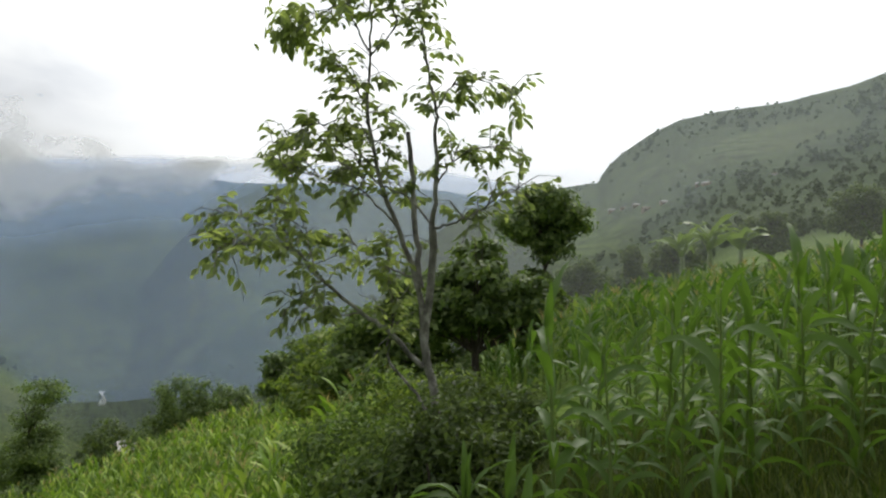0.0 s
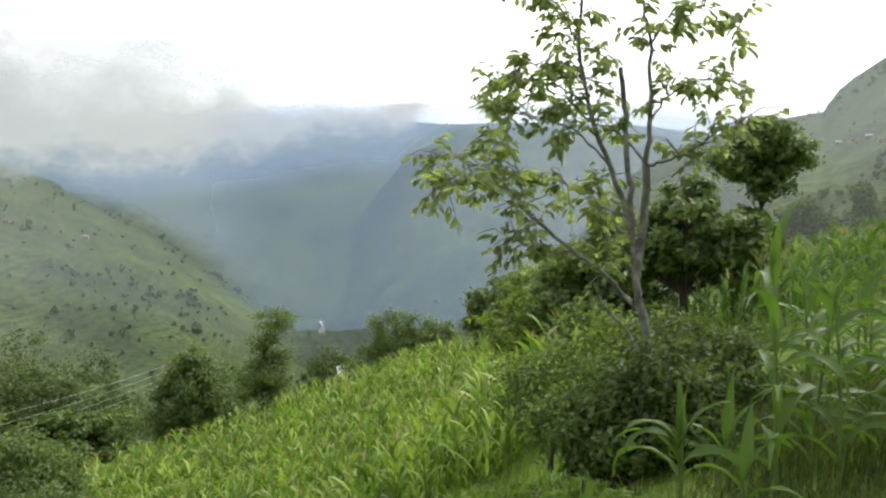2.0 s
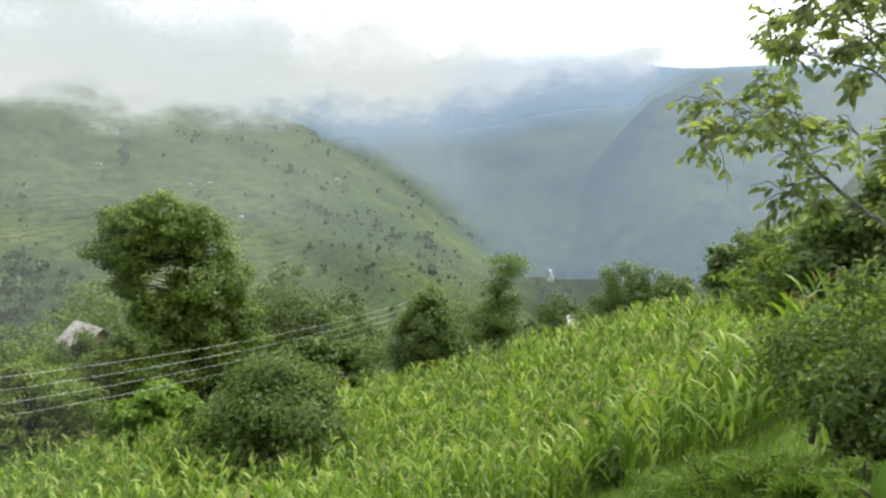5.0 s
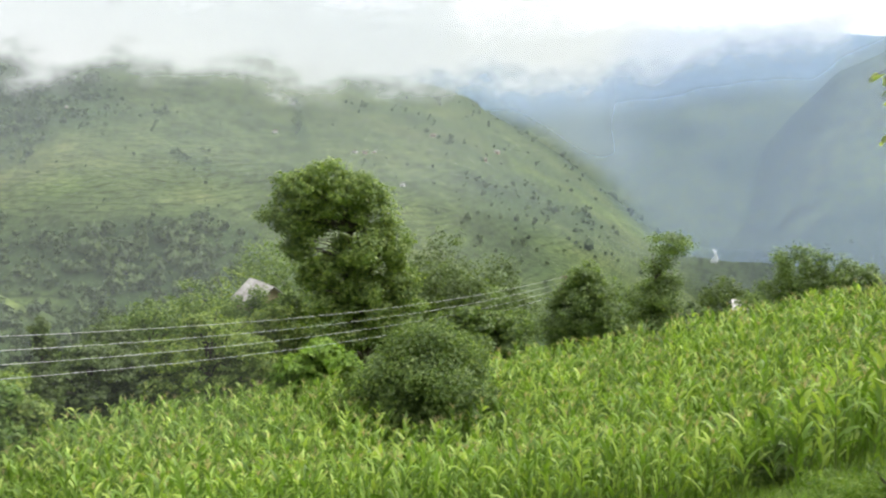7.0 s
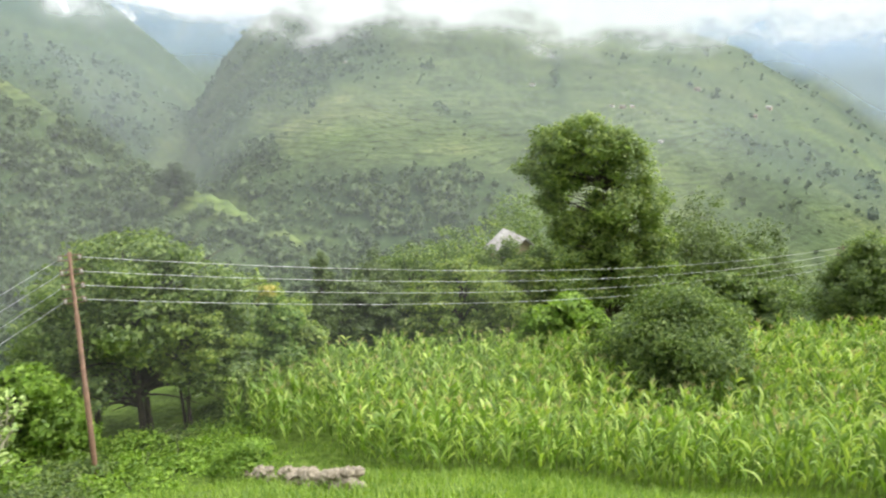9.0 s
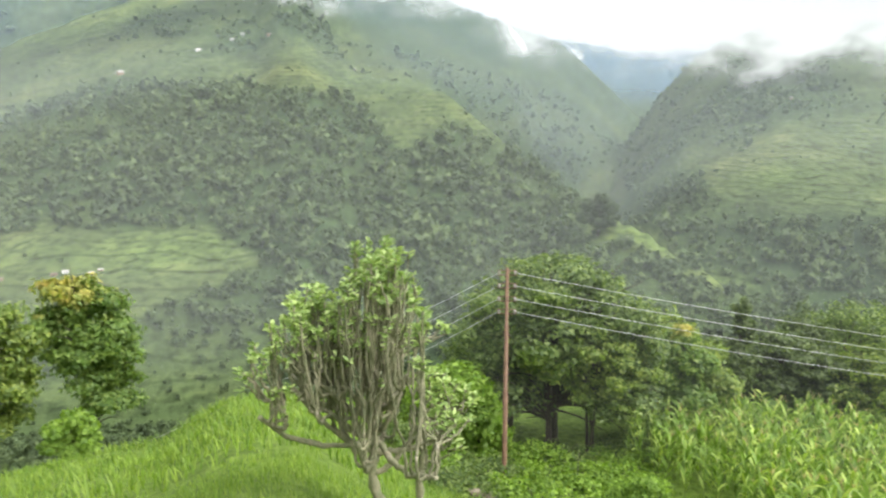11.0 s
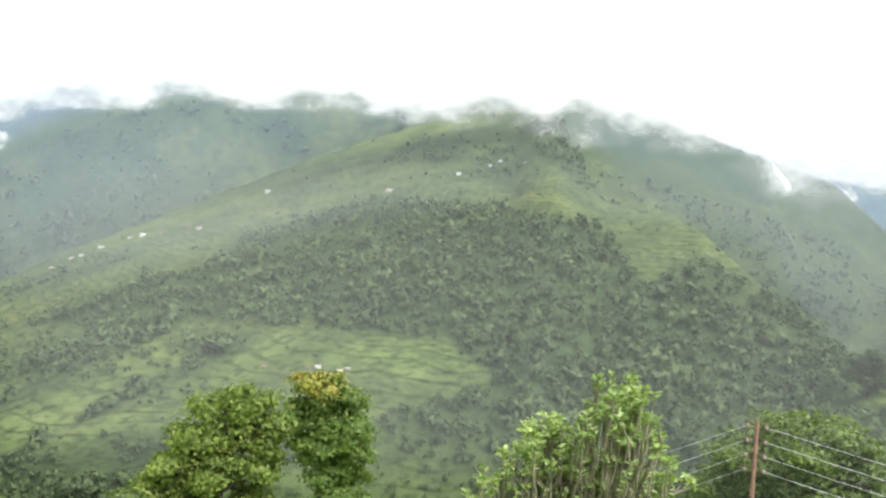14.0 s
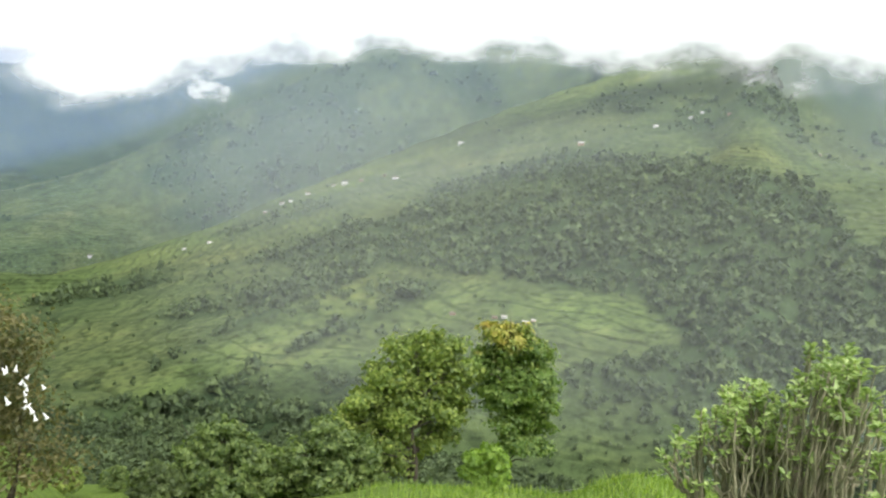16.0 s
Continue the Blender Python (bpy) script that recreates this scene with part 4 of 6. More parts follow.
def spread(plants, templates, names_mats, name, label, tassel_share=0.55, category="maize"):
    """Copies of plant arrays at (x, y, z, size) joined into a mesh for each part."""
    g = np.random.default_rng(19)
    ob = new(name)
    pick = g.integers(0, len(templates), len(plants))
    yaw = g.uniform(0, 6.28, len(plants))
    has = g.random(len(plants)) < tassel_share
    for k, (nm, mat) in enumerate(names_mats):
        vs, fs, count = [], [], 0
        for j, tp in enumerate(templates):
            v, f = tp[k]
            sel = np.where((pick == j) & (has if nm == "tassel" else True))[0]
            if not len(sel):
                continue
            c, s = np.cos(yaw[sel])[:, None], np.sin(yaw[sel])[:, None]
            size = plants[sel, 3][:, None]
            x = (v[None, :, 0] * c - v[None, :, 1] * s) * size + plants[sel, 0][:, None]
            y = (v[None, :, 0] * s + v[None, :, 1] * c) * size + plants[sel, 1][:, None]
            z = v[None, :, 2] * size + plants[sel, 2][:, None]
            vs.append(np.stack([x, y, z], -1).reshape(-1, 3))
            fs.append((f[None] + (np.arange(len(sel)) * len(v))[:, None, None]).reshape(-1, 4) + count)
            count += len(sel) * len(v)
        part(nm, mesh_of(nm, np.concatenate(vs), np.concatenate(fs), mat, True), ob)
        ob.children[-1]["kind"] = "stuff"
    return tagged(ob, label, category, kind="stuff")


def on_field(step, near, far, a0, a1, g, size=(0.9, 1.3)):
    xs, ys = np.meshgrid(np.arange(-60, 20, step), np.arange(-5, 60, step * 0.85))
    x = xs.ravel() + g.normal(0, 0.13, xs.size)
    y = ys.ravel() + g.normal(0, 0.13, xs.size)
    az, r = np.degrees(np.arctan2(-x, y)), np.hypot(x, y)
    ok = (az > a0) & (az < a1) & (r > np.interp(az, *near) + g.normal(0, 0.5, x.size)) & (r < np.interp(az, *far) + g.normal(0, 0.8, x.size))
    ok &= np.hypot(x + 29.5 * math.sin(radians(44.4)), y - 29.5 * math.cos(radians(44.4))) > 2.3
    x, y, az, r = x[ok], y[ok], az[ok], r[ok]
    return np.stack([x, y, land(az, r), g.uniform(*size, len(x))], 1)


g_m = np.random.default_rng(5)
FIELD_KINDS = [maize_template(g_m, 2.0) for _ in range(14)]
spread(on_field(0.53, FIELD_NEAR, FIELD_FAR, 4, 79, g_m, (0.72, 1.1)), FIELD_KINDS, [("leaves", M_MAIZE), ("stalks", M_STALK), ("tassel", M_TASSEL)], "maize_field",
       "dense green maize with tan tassels filling the sloping field")
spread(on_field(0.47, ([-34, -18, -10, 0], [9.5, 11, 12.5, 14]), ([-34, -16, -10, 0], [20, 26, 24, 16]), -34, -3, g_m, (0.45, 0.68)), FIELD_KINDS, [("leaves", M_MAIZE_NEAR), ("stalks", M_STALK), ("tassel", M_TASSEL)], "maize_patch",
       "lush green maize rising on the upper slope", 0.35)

# ---- trees round the field ----
FEATHER = [(-0.3, 0, 0.66, 0.24, 0.14), (0.25, 0, 0.7, 0.25, 0.15), (0.0, 0.1, 0.86, 0.24, 0.11), (-0.45, 0, 0.44, 0.22, 0.13), (0.46, 0, 0.47, 0.22, 0.13), (0, -0.1, 0.5, 0.25, 0.13), (0.16, 0, 0.3, 0.18, 0.1), (-0.2, 0, 0.3, 0.16, 0.09)]
UPRIGHT = [(0, 0, 0.55, 0.22, 0.3), (0.08, 0, 0.35, 0.22, 0.22), (-0.06, 0, 0.8, 0.16, 0.2)]
SKIRT = [(0, 0, 0.75, 0.3, 0.24), (-0.3, 0, 0.52, 0.3, 0.26), (0.3, 0, 0.5, 0.3, 0.26), (-0.45, 0, 0.26, 0.28, 0.24), (0.42, 0, 0.24, 0.3, 0.24), (0, -0.15, 0.3, 0.34, 0.26)]
SLIM = [(0, 0, 0.93, 0.05, 0.06), (0.03, 0, 0.78, 0.06, 0.08), (-0.03, 0, 0.6, 0.07, 0.09), (0.03, 0, 0.42, 0.06, 0.08), (-0.02, 0, 0.25, 0.05, 0.06)]
CROWN_HIGH = [(0, 0, 0.8, 0.3, 0.18), (0.18, 0, 0.7, 0.24, 0.17), (-0.22, 0, 0.74, 0.2, 0.14)]


def mid_tree(az, r, top, lobes, leaves, mat, label, seed, leaf=(0.22, 0.12), trunk=0.12, stems=1, wide=1.0):
    h = fits(az, r, top)
    lobes = [(x * wide, y * wide, z, w * wide, hh) for x, y, z, w, hh in lobes]
    return tree("hillside_tree", label, az, r, h, lobes, int(leaves * 1.3), (leaf[0] * 1.2, leaf[1] * 1.25), trunk, mat, stems, seed)


mid_tree(61.7, 56, -12.1, ROUND, 5000, M_TREE, "dark green broadleaf tree on the lower slope", 21)
mid_tree(64.6, 52, -13.5, ROUND, 4500, M_TREE, "dark green broadleaf tree on the lower slope", 22)
mid_tree(66.8, 50, -14.6, UPRIGHT, 4000, M_TREE_GREY, "slender grey-green tree on the lower slope", 23)
mid_tree(71.4, 35, -14.3, SLIM, 3200, M_TREE_GREY, "thin lopped tree, bare trunk with tufts of leaves", 24, (0.2, 0.1), 0.1)
mid_tree(43.8, 54, -11.4, CROWN_HIGH, 4000, M_TREE_GREY, "grey-green tree with tufted crown", 25)
mid_tree(42.6, 62, -9.7, UPRIGHT, 4000, M_TREE_GREY, "tall grey-green tree far down the slope", 26)
mid_tree(45.6, 62, -10.3, ROUND, 4000, M_TREE_GREY, "tall grey-green tree far down the slope", 27)
mid_tree(38.6, 62, -11.0, UPRIGHT, 4000, M_TREE_GREY, "narrow grey-green tree far down the slope", 28)
mid_tree(40.6, 58, -12.8, ROUND, 4500, M_TREE, "leafy green tree behind the maize", 29)
mid_tree(41.8, 44, -14.6, ROUND, 5500, M_TREE, "green shrubby tree behind the round bush", 30)
mid_tree(39.4, 47, -15.0, ROUND, 4000, M_TREE, "green shrubby tree at the field edge", 31)
mid_tree(52.6, 36, -17.3, FEATHER, 6500, M_TREE_LIME, "bright green broad-leaved tree at the field edge", 32, (0.26, 0.15))
mid_tree(60.6, 37.5, -15.0, FEATHER, 8000, M_TREE_WARM, "spreading feathery tree with reddish-green foliage", 33, (0.17, 0.08), 0.12, 2)
mid_tree(56.4, 44, -14.5, ROUND, 6000, M_TREE_WARM, "leafy tree below the old hut", 34)
mid_tree(55.9, 63, -9.9, UPRIGHT, 5000, M_TREE, "tall green tree behind the old hut", 35)
mid_tree(53.6, 60, -10.4, UPRIGHT, 4500, M_TREE, "tall green tree behind the old hut", 36)
mid_tree(58.9, 60, -11.6, ROUND, 4500, M_TREE_WARM, "leafy tree beside the old hut", 37)
mid_tree(68.4, 37.5, -16.2, FEATHER, 6500, M_TREE_GREY, "spreading green tree beyond the maize", 38, (0.2, 0.1))
mid_tree(73.4, 39, -17.2, ROUND, 5500, M_TREE, "leafy green tree beyond the maize", 39)
mid_tree(75.2, 31, -16.6, [(0, 0, 0.93, 0.09, 0.06), (-0.08, 0, 0.82, 0.12, 0.09), (0.1, 0, 0.72, 0.14, 0.1), (-0.1, 0, 0.6, 0.15, 0.1), (0.05, 0, 0.48, 0.16, 0.1)], 4500, M_TREE_TIP, "slender green tree with a golden tuft on top", 142, (0.18, 0.1), 0.07)
mid_tree(64.9, 38, -17.4, ROUND, 4500, M_TREE_GREY, "leafy green tree beyond the maize", 40)
mid_tree(84.4, 29.5, -11.6, [(0, 0, 0.86, 0.26, 0.12), (-0.2, 0, 0.74, 0.24, 0.12), (0.24, 0, 0.72, 0.22, 0.12), (0.02, -0.15, 0.62, 0.2, 0.12), (-0.32, 0, 0.54, 0.2, 0.13), (0.33, 0, 0.52, 0.2, 0.14), (0.1, 0.1, 0.46, 0.24, 0.12), (-0.26, -0.1, 0.34, 0.18, 0.11), (0.3, -0.1, 0.34, 0.18, 0.1)],
         13000, M_TREE, "large dark green tree with several trunks behind the pole", 41, (0.19, 0.1), 0.13, 4)
mid_tree(81.6, 28.5, -17.2, [(0, 0, 0.85, 0.24, 0.14), (-0.25, 0, 0.7, 0.2, 0.14), (0.25, 0, 0.68, 0.22, 0.14), (0.05, 0, 0.55, 0.2, 0.12)], 5500, M_TREE_WARM, "yellow-green tree with thin bare trunks", 141, (0.17, 0.09), 0.07, 3)
mid_tree(87.8, 33, -14.6, ROUND, 5000, M_TREE, "dark green tree behind the pole", 42)
mid_tree(76.4, 32.5, -15.9, FEATHER, 8000, M_TREE_WARM, "yellow-green leafy tree at the end of the field", 43, (0.22, 0.12), 0.12, 2, 0.85)
mid_tree(79.6, 36, -15.6, ROUND, 5000, M_TREE_GOLD, "tree with yellowing crown beside the pole tree", 44)
mid_tree(92.6, 27.5, -19.8, ROUND, 5000, M_TREE_LIME, "fresh green small tree below the spurge", 45, (0.18, 0.1))
mid_tree(90.2, 26.5, -20.3, UPRIGHT, 3500, M_TREE_LIME, "fresh green small tree below the spurge", 46, (0.18, 0.1))
mid_tree(96, 30, -20.5, ROUND, 3500, M_TREE, "green small tree below the spurge", 47)
mid_tree(22.4, 55, -11.8, [(0, 0, 0.72, 0.3, 0.16), (-0.1, 0, 0.86, 0.18, 0.12), (0.15, 0, 0.62, 0.3, 0.12)], 3000, M_TREE_GREY, "small flat-topped dark tree below the field", 48)
mid_tree(12.0, 52, -10.6, ROUND, 3500, M_TREE_GREY, "dark tree on the falling slope", 49)
mid_tree(9.0, 40, -6.3, [(-0.05, 0, 0.6, 0.36, 0.36), (0.4, 0, 0.5, 0.3, 0.32), (-0.4, 0, 0.46, 0.26, 0.3)], 8000, M_TREE, "thick round green tree at the top of the field", 50)
mid_tree(-2.6, 15.5, 0.3, [(0, 0, 0.72, 0.26, 0.26), (-0.22, 0, 0.56, 0.2, 0.2), (0.24, 0, 0.58, 0.2, 0.22)], 6000, M_TREE, "dense dark tree with bare lower trunks", 51, (0.14, 0.075), 0.06, 3)
mid_tree(2.6, 19, -1.8, ROUND, 6000, M_TREE, "dense green tree behind the pale-barked tree", 52, (0.16, 0.08), 0.07)
mid_tree(5.6, 22, -4.0, ROUND, 4500, M_TREE_WARM, "dense green tree behind the pale-barked tree", 53, (0.16, 0.08), 0.07)
mid_tree(-5.8, 22, -1.2, ROUND, 4500, M_TREE, "dense green tree at the edge of the maize", 54, (0.16, 0.08), 0.07)
mid_tree(-7.2, 22.5, 5.1, [(0, 0, 0.85, 0.17, 0.11), (0.14, 0, 0.76, 0.15, 0.09), (-0.12, 0, 0.74, 0.14, 0.09), (0.04, 0, 0.63, 0.12, 0.08)], 5500, M_TREE, "tall tree with dark crown on a long trunk", 55, (0.13, 0.07), 0.07, 1, 0.9)
mid_tree(-13.7, 42, 0.3, UPRIGHT, 3000, M_TREE_GREY, "small dark upright tree on the upper slope", 56, (0.16, 0.08), 0.08)
mid_tree(-10.2, 45, -0.6, ROUND, 3500, M_TREE_GREY, "dark tree on the upper slope", 57, (0.16, 0.08), 0.08)
mid_tree(-16.6, 48, 1.2, ROUND, 3500, M_TREE_GREY, "dark tree on the upper slope", 58, (0.16, 0.08), 0.08)
mid_tree(-22.5, 50, 3.0, ROUND, 3500, M_TREE_GREY, "dark tree on the upper slope", 59, (0.16, 0.08), 0.08)
mid_tree(-28, 46, 4.6, ROUND, 3500, M_TREE_GREY, "dark tree on the upper slope", 60, (0.16, 0.08), 0.08)
mid_tree(125.3, 34, -13.0, [(0.1, 0, 0.9, 0.13, 0.08), (-0.06, 0, 0.84, 0.14, 0.09), (-0.2, 0, 0.7, 0.13, 0.09), (0.08, 0.05, 0.7, 0.17, 0.1), (0.24, 0, 0.74, 0.1, 0.09), (-0.32, 0, 0.54, 0.13, 0.1), (-0.08, -0.05, 0.52, 0.16, 0.1), (0.2, 0, 0.52, 0.12, 0.1), (-0.42, 0, 0.36, 0.12, 0.1), (-0.2, 0, 0.32, 0.15, 0.09), (-0.36, 0, 0.18, 0.18, 0.11), (-0.14, 0.05, 0.17, 0.15, 0.1), (0.08, 0.05, 0.34, 0.12, 0.09)],
         15000, M_TREE_WARM, "tall spreading leafy tree on the grass terrace below", 61, (0.2, 0.11), 0.13, 2)
mid_tree(118.6, 35, -12.2, [(-0.05, 0, 0.93, 0.1, 0.06), (0.05, 0, 0.84, 0.12, 0.08), (-0.1, 0, 0.76, 0.11, 0.09), (0.12, 0, 0.68, 0.12, 0.09), (0, 0, 0.6, 0.14, 0.09), (0.16, 0, 0.5, 0.12, 0.09), (0.02, 0, 0.46, 0.12, 0.08), (0.1, 0, 0.34, 0.12, 0.08)], 11000, M_TREE_TIP, "tall tree with golden new leaves on its crown", 62, (0.2, 0.11), 0.12)
mid_tree(119.9, 27, -20.9, ROUND, 3500, M_TREE_LIME, "small light green tree on the grass terrace", 63, (0.18, 0.1), 0.06)
mid_tree(131.8, 31, -19.8, SKIRT, 6500, M_TREE, "leafy green small tree on the terrace", 64, (0.2, 0.1), 0.08)
mid_tree(139.6, 31, -19.9, SKIRT, 11000, M_TREE, "leafy dark green tree on the lower terrace", 65, (0.2, 0.1), 0.1)
mid_tree(135.6, 33, -22.0, SKIRT, 4500, M_TREE_LIME, "leafy light green small tree on the terrace", 66, (0.2, 0.1), 0.08)
mid_tree(144, 30, -22.4, SKIRT, 5000, M_TREE_GREY, "leafy dull green tree on the lower terrace", 167, (0.2, 0.1), 0.1)
mid_tree(150.5, 33, -22.0, SKIRT, 5000, M_TREE_WARM, "leafy olive tree on the lower terrace", 168, (0.2, 0.1), 0.1)
mid_tree(147, 36, -22.6, ROUND, 4000, M_TREE, "leafy green tree on the lower terrace", 67, (0.2, 0.1), 0.1)

bush("field_hedge", "leafy green shrub before the old hut", 57.6, 47, [(0, 0, 1.6, 1.4, 1.3), (1.1, 0, 1.2, 1.0, 1.1), (-1.1, 0, 1.3, 1.0, 1.1)], 4500, (0.2, 0.11), M_TREE, 186, fits(57.6, 47, -13.6) - 2.9)
bush("field_hedge", "leafy green shrub before the old hut", 54.9, 46.5, [(0, 0, 1.5, 1.2, 1.3), (0.9, 0, 1.2, 0.9, 1.0)], 4000, (0.2, 0.11), M_TREE, 187, fits(54.9, 46.5, -13.7) - 2.8)
bush("field_hedge", "low rounded green shrub at the far edge of the maize", 24.0, 49, [(0, 0, 1.0, 1.9, 1.3), (1.2, 0, 0.7, 1.3, 1.0), (-1.2, 0, 0.8, 1.2, 1.0)], 4500, (0.18, 0.09), M_TREE, 71)
bush("field_hedge", "long soft light green hedge beyond the maize", 19.2, 47, [(-2, 0, 0.9, 1.5, 0.9), (-0.6, 0, 1.1, 1.6, 1.0), (0.9, 0, 1.1, 1.6, 1.0), (2.2, 0, 0.9, 1.4, 0.9)], 6000, (0.16, 0.06), M_TREE_LIME, 72)
bush("roadside_shrub", "dark tangled shrub round the foot of the tree", 3.4, 8.6, [(0, 0, 0.85, 0.62, 0.75), (0.5, 0.2, 0.6, 0.5, 0.55), (-0.55, 0.1, 0.55, 0.5, 0.5)], 6500, (0.075, 0.04), M_TREE, 73)
bush("roadside_shrub", "dark tangled shrub round the foot of the tree", -2.6, 7.4, [(0, 0, 0.6, 0.5, 0.55), (0.42, 0, 0.5, 0.36, 0.45), (-0.4, 0, 0.45, 0.36, 0.4)], 5500, (0.075, 0.04), M_TREE_GREY, 74)
bush("roadside_shrub", "olive green shrub at the top of the bank", 2.2, 8.2, [(0, 0, 0.7, 0.45, 0.6), (0.3, 0.2, 0.9, 0.35, 0.45)], 4500, (0.075, 0.04), M_TREE_WARM, 75)
bush("roadside_shrub", "olive green shrub at the top of the bank", 0.4, 6.2, [(0, 0, 0.32, 0.42, 0.36), (0.35, 0, 0.25, 0.3, 0.3), (-0.35, 0.1, 0.28, 0.3, 0.32)], 5000, (0.07, 0.038), M_TREE, 82)
bush("roadside_shrub", "dark tangled shrub round the foot of the tree", 2.4, 6.7, [(0, 0, 0.5, 0.42, 0.45), (0.35, 0.1, 0.42, 0.3, 0.38), (-0.35, 0, 0.4, 0.3, 0.36)], 5200, (0.07, 0.038), M_TREE, 181)
bush("roadside_shrub", "dark tangled shrub round the foot of the tree", -1.2, 6.3, [(0, 0, 0.52, 0.34, 0.42), (0.3, 0.1, 0.4, 0.28, 0.34), (-0.3, 0, 0.36, 0.28, 0.32)], 4600, (0.07, 0.036), M_TREE_GREY, 182)
for k, (az, r, hh) in enumerate([(4.6, 5.5, 0.26), (7.4, 6.3, 0.3), (10.4, 7.4, 0.42), (13.2, 8.4, 0.4), (2.6, 4.9, 0.2)]):
    bush("grass_clump", "soft bright green clump of fine-leaved grass", az, r, [(0, 0, hh * 0.5, hh * 1.1, hh * 0.6), (hh, 0, hh * 0.35, hh * 0.8, hh * 0.45), (-hh, 0.1, hh * 0.3, hh * 0.8, hh * 0.4)], 4200, (0.13, 0.013), M_GRASS, 190 + k, 0, "grass")
bush("grass_clump", "soft bright green clump of fine-leaved grass", 80.5, 6.4, [(0, 0, 0.12, 0.4, 0.2), (0.5, 0, 0.1, 0.3, 0.16)], 4000, (0.16, 0.014), M_GRASS, 185, 0, "grass")
bush("weed_clump", "dark green weeds at the near edge of the field", 19.3, 17.5, [(0, 0, 0.5, 0.55, 0.55), (0.4, 0, 0.35, 0.4, 0.4)], 2500, (0.12, 0.07), M_TREE, 78)
bush("weed_clump", "leafy green weeds beside the heap of stones", 77.6, 22.4, [(0, 0, 0.6, 0.75, 0.65), (0.5, 0.2, 0.5, 0.55, 0.5), (-0.5, 0, 0.4, 0.5, 0.4)], 4200, (0.12, 0.075), M_TREE_LIME, 79)
for k, (az, r, hh) in enumerate([(79.5, 27, 1.2), (81.5, 26, 0.9), (83.6, 27, 1.1), (86, 26.5, 1.3), (90.8, 24, 1.5), (92.8, 22, 1.3), (94.6, 24, 1.6), (97, 25, 1.4), (78.3, 29, 1.3), (101, 24, 1.0)]):
    bush("undergrowth", "bright green leafy undergrowth below the trees", az, r, [(0, 0, hh * 0.3, 1.1, hh * (0.25 + 0.06 * (k % 4))), (0.8, 0.2, hh * 0.2, 0.8, hh * 0.3), (-0.8, 0, hh * 0.18, 0.8, hh * 0.26)], 2600, (0.15, 0.085), M_TREE if k % 3 else M_TREE_LIME, 83 + k)
bush("weed_clump", "low creeping plants with round leaves", 88.6, 22.0, [(0, 0, 0.2, 1.3, 0.3), (1.3, 0, 0.2, 1.0, 0.28), (-1.3, 0, 0.2, 1.0, 0.28)], 4500, (0.14, 0.11), M_TREE_LIME, 80)
bush("weed_clump", "low creeping plants with round leaves", 82.5, 24.5, [(0, 0, 0.25, 1.4, 0.35), (1.2, 0, 0.2, 1.1, 0.3), (-1.3, 0, 0.2, 1.0, 0.28)], 4500, (0.14, 0.11), M_TREE_LIME, 81)


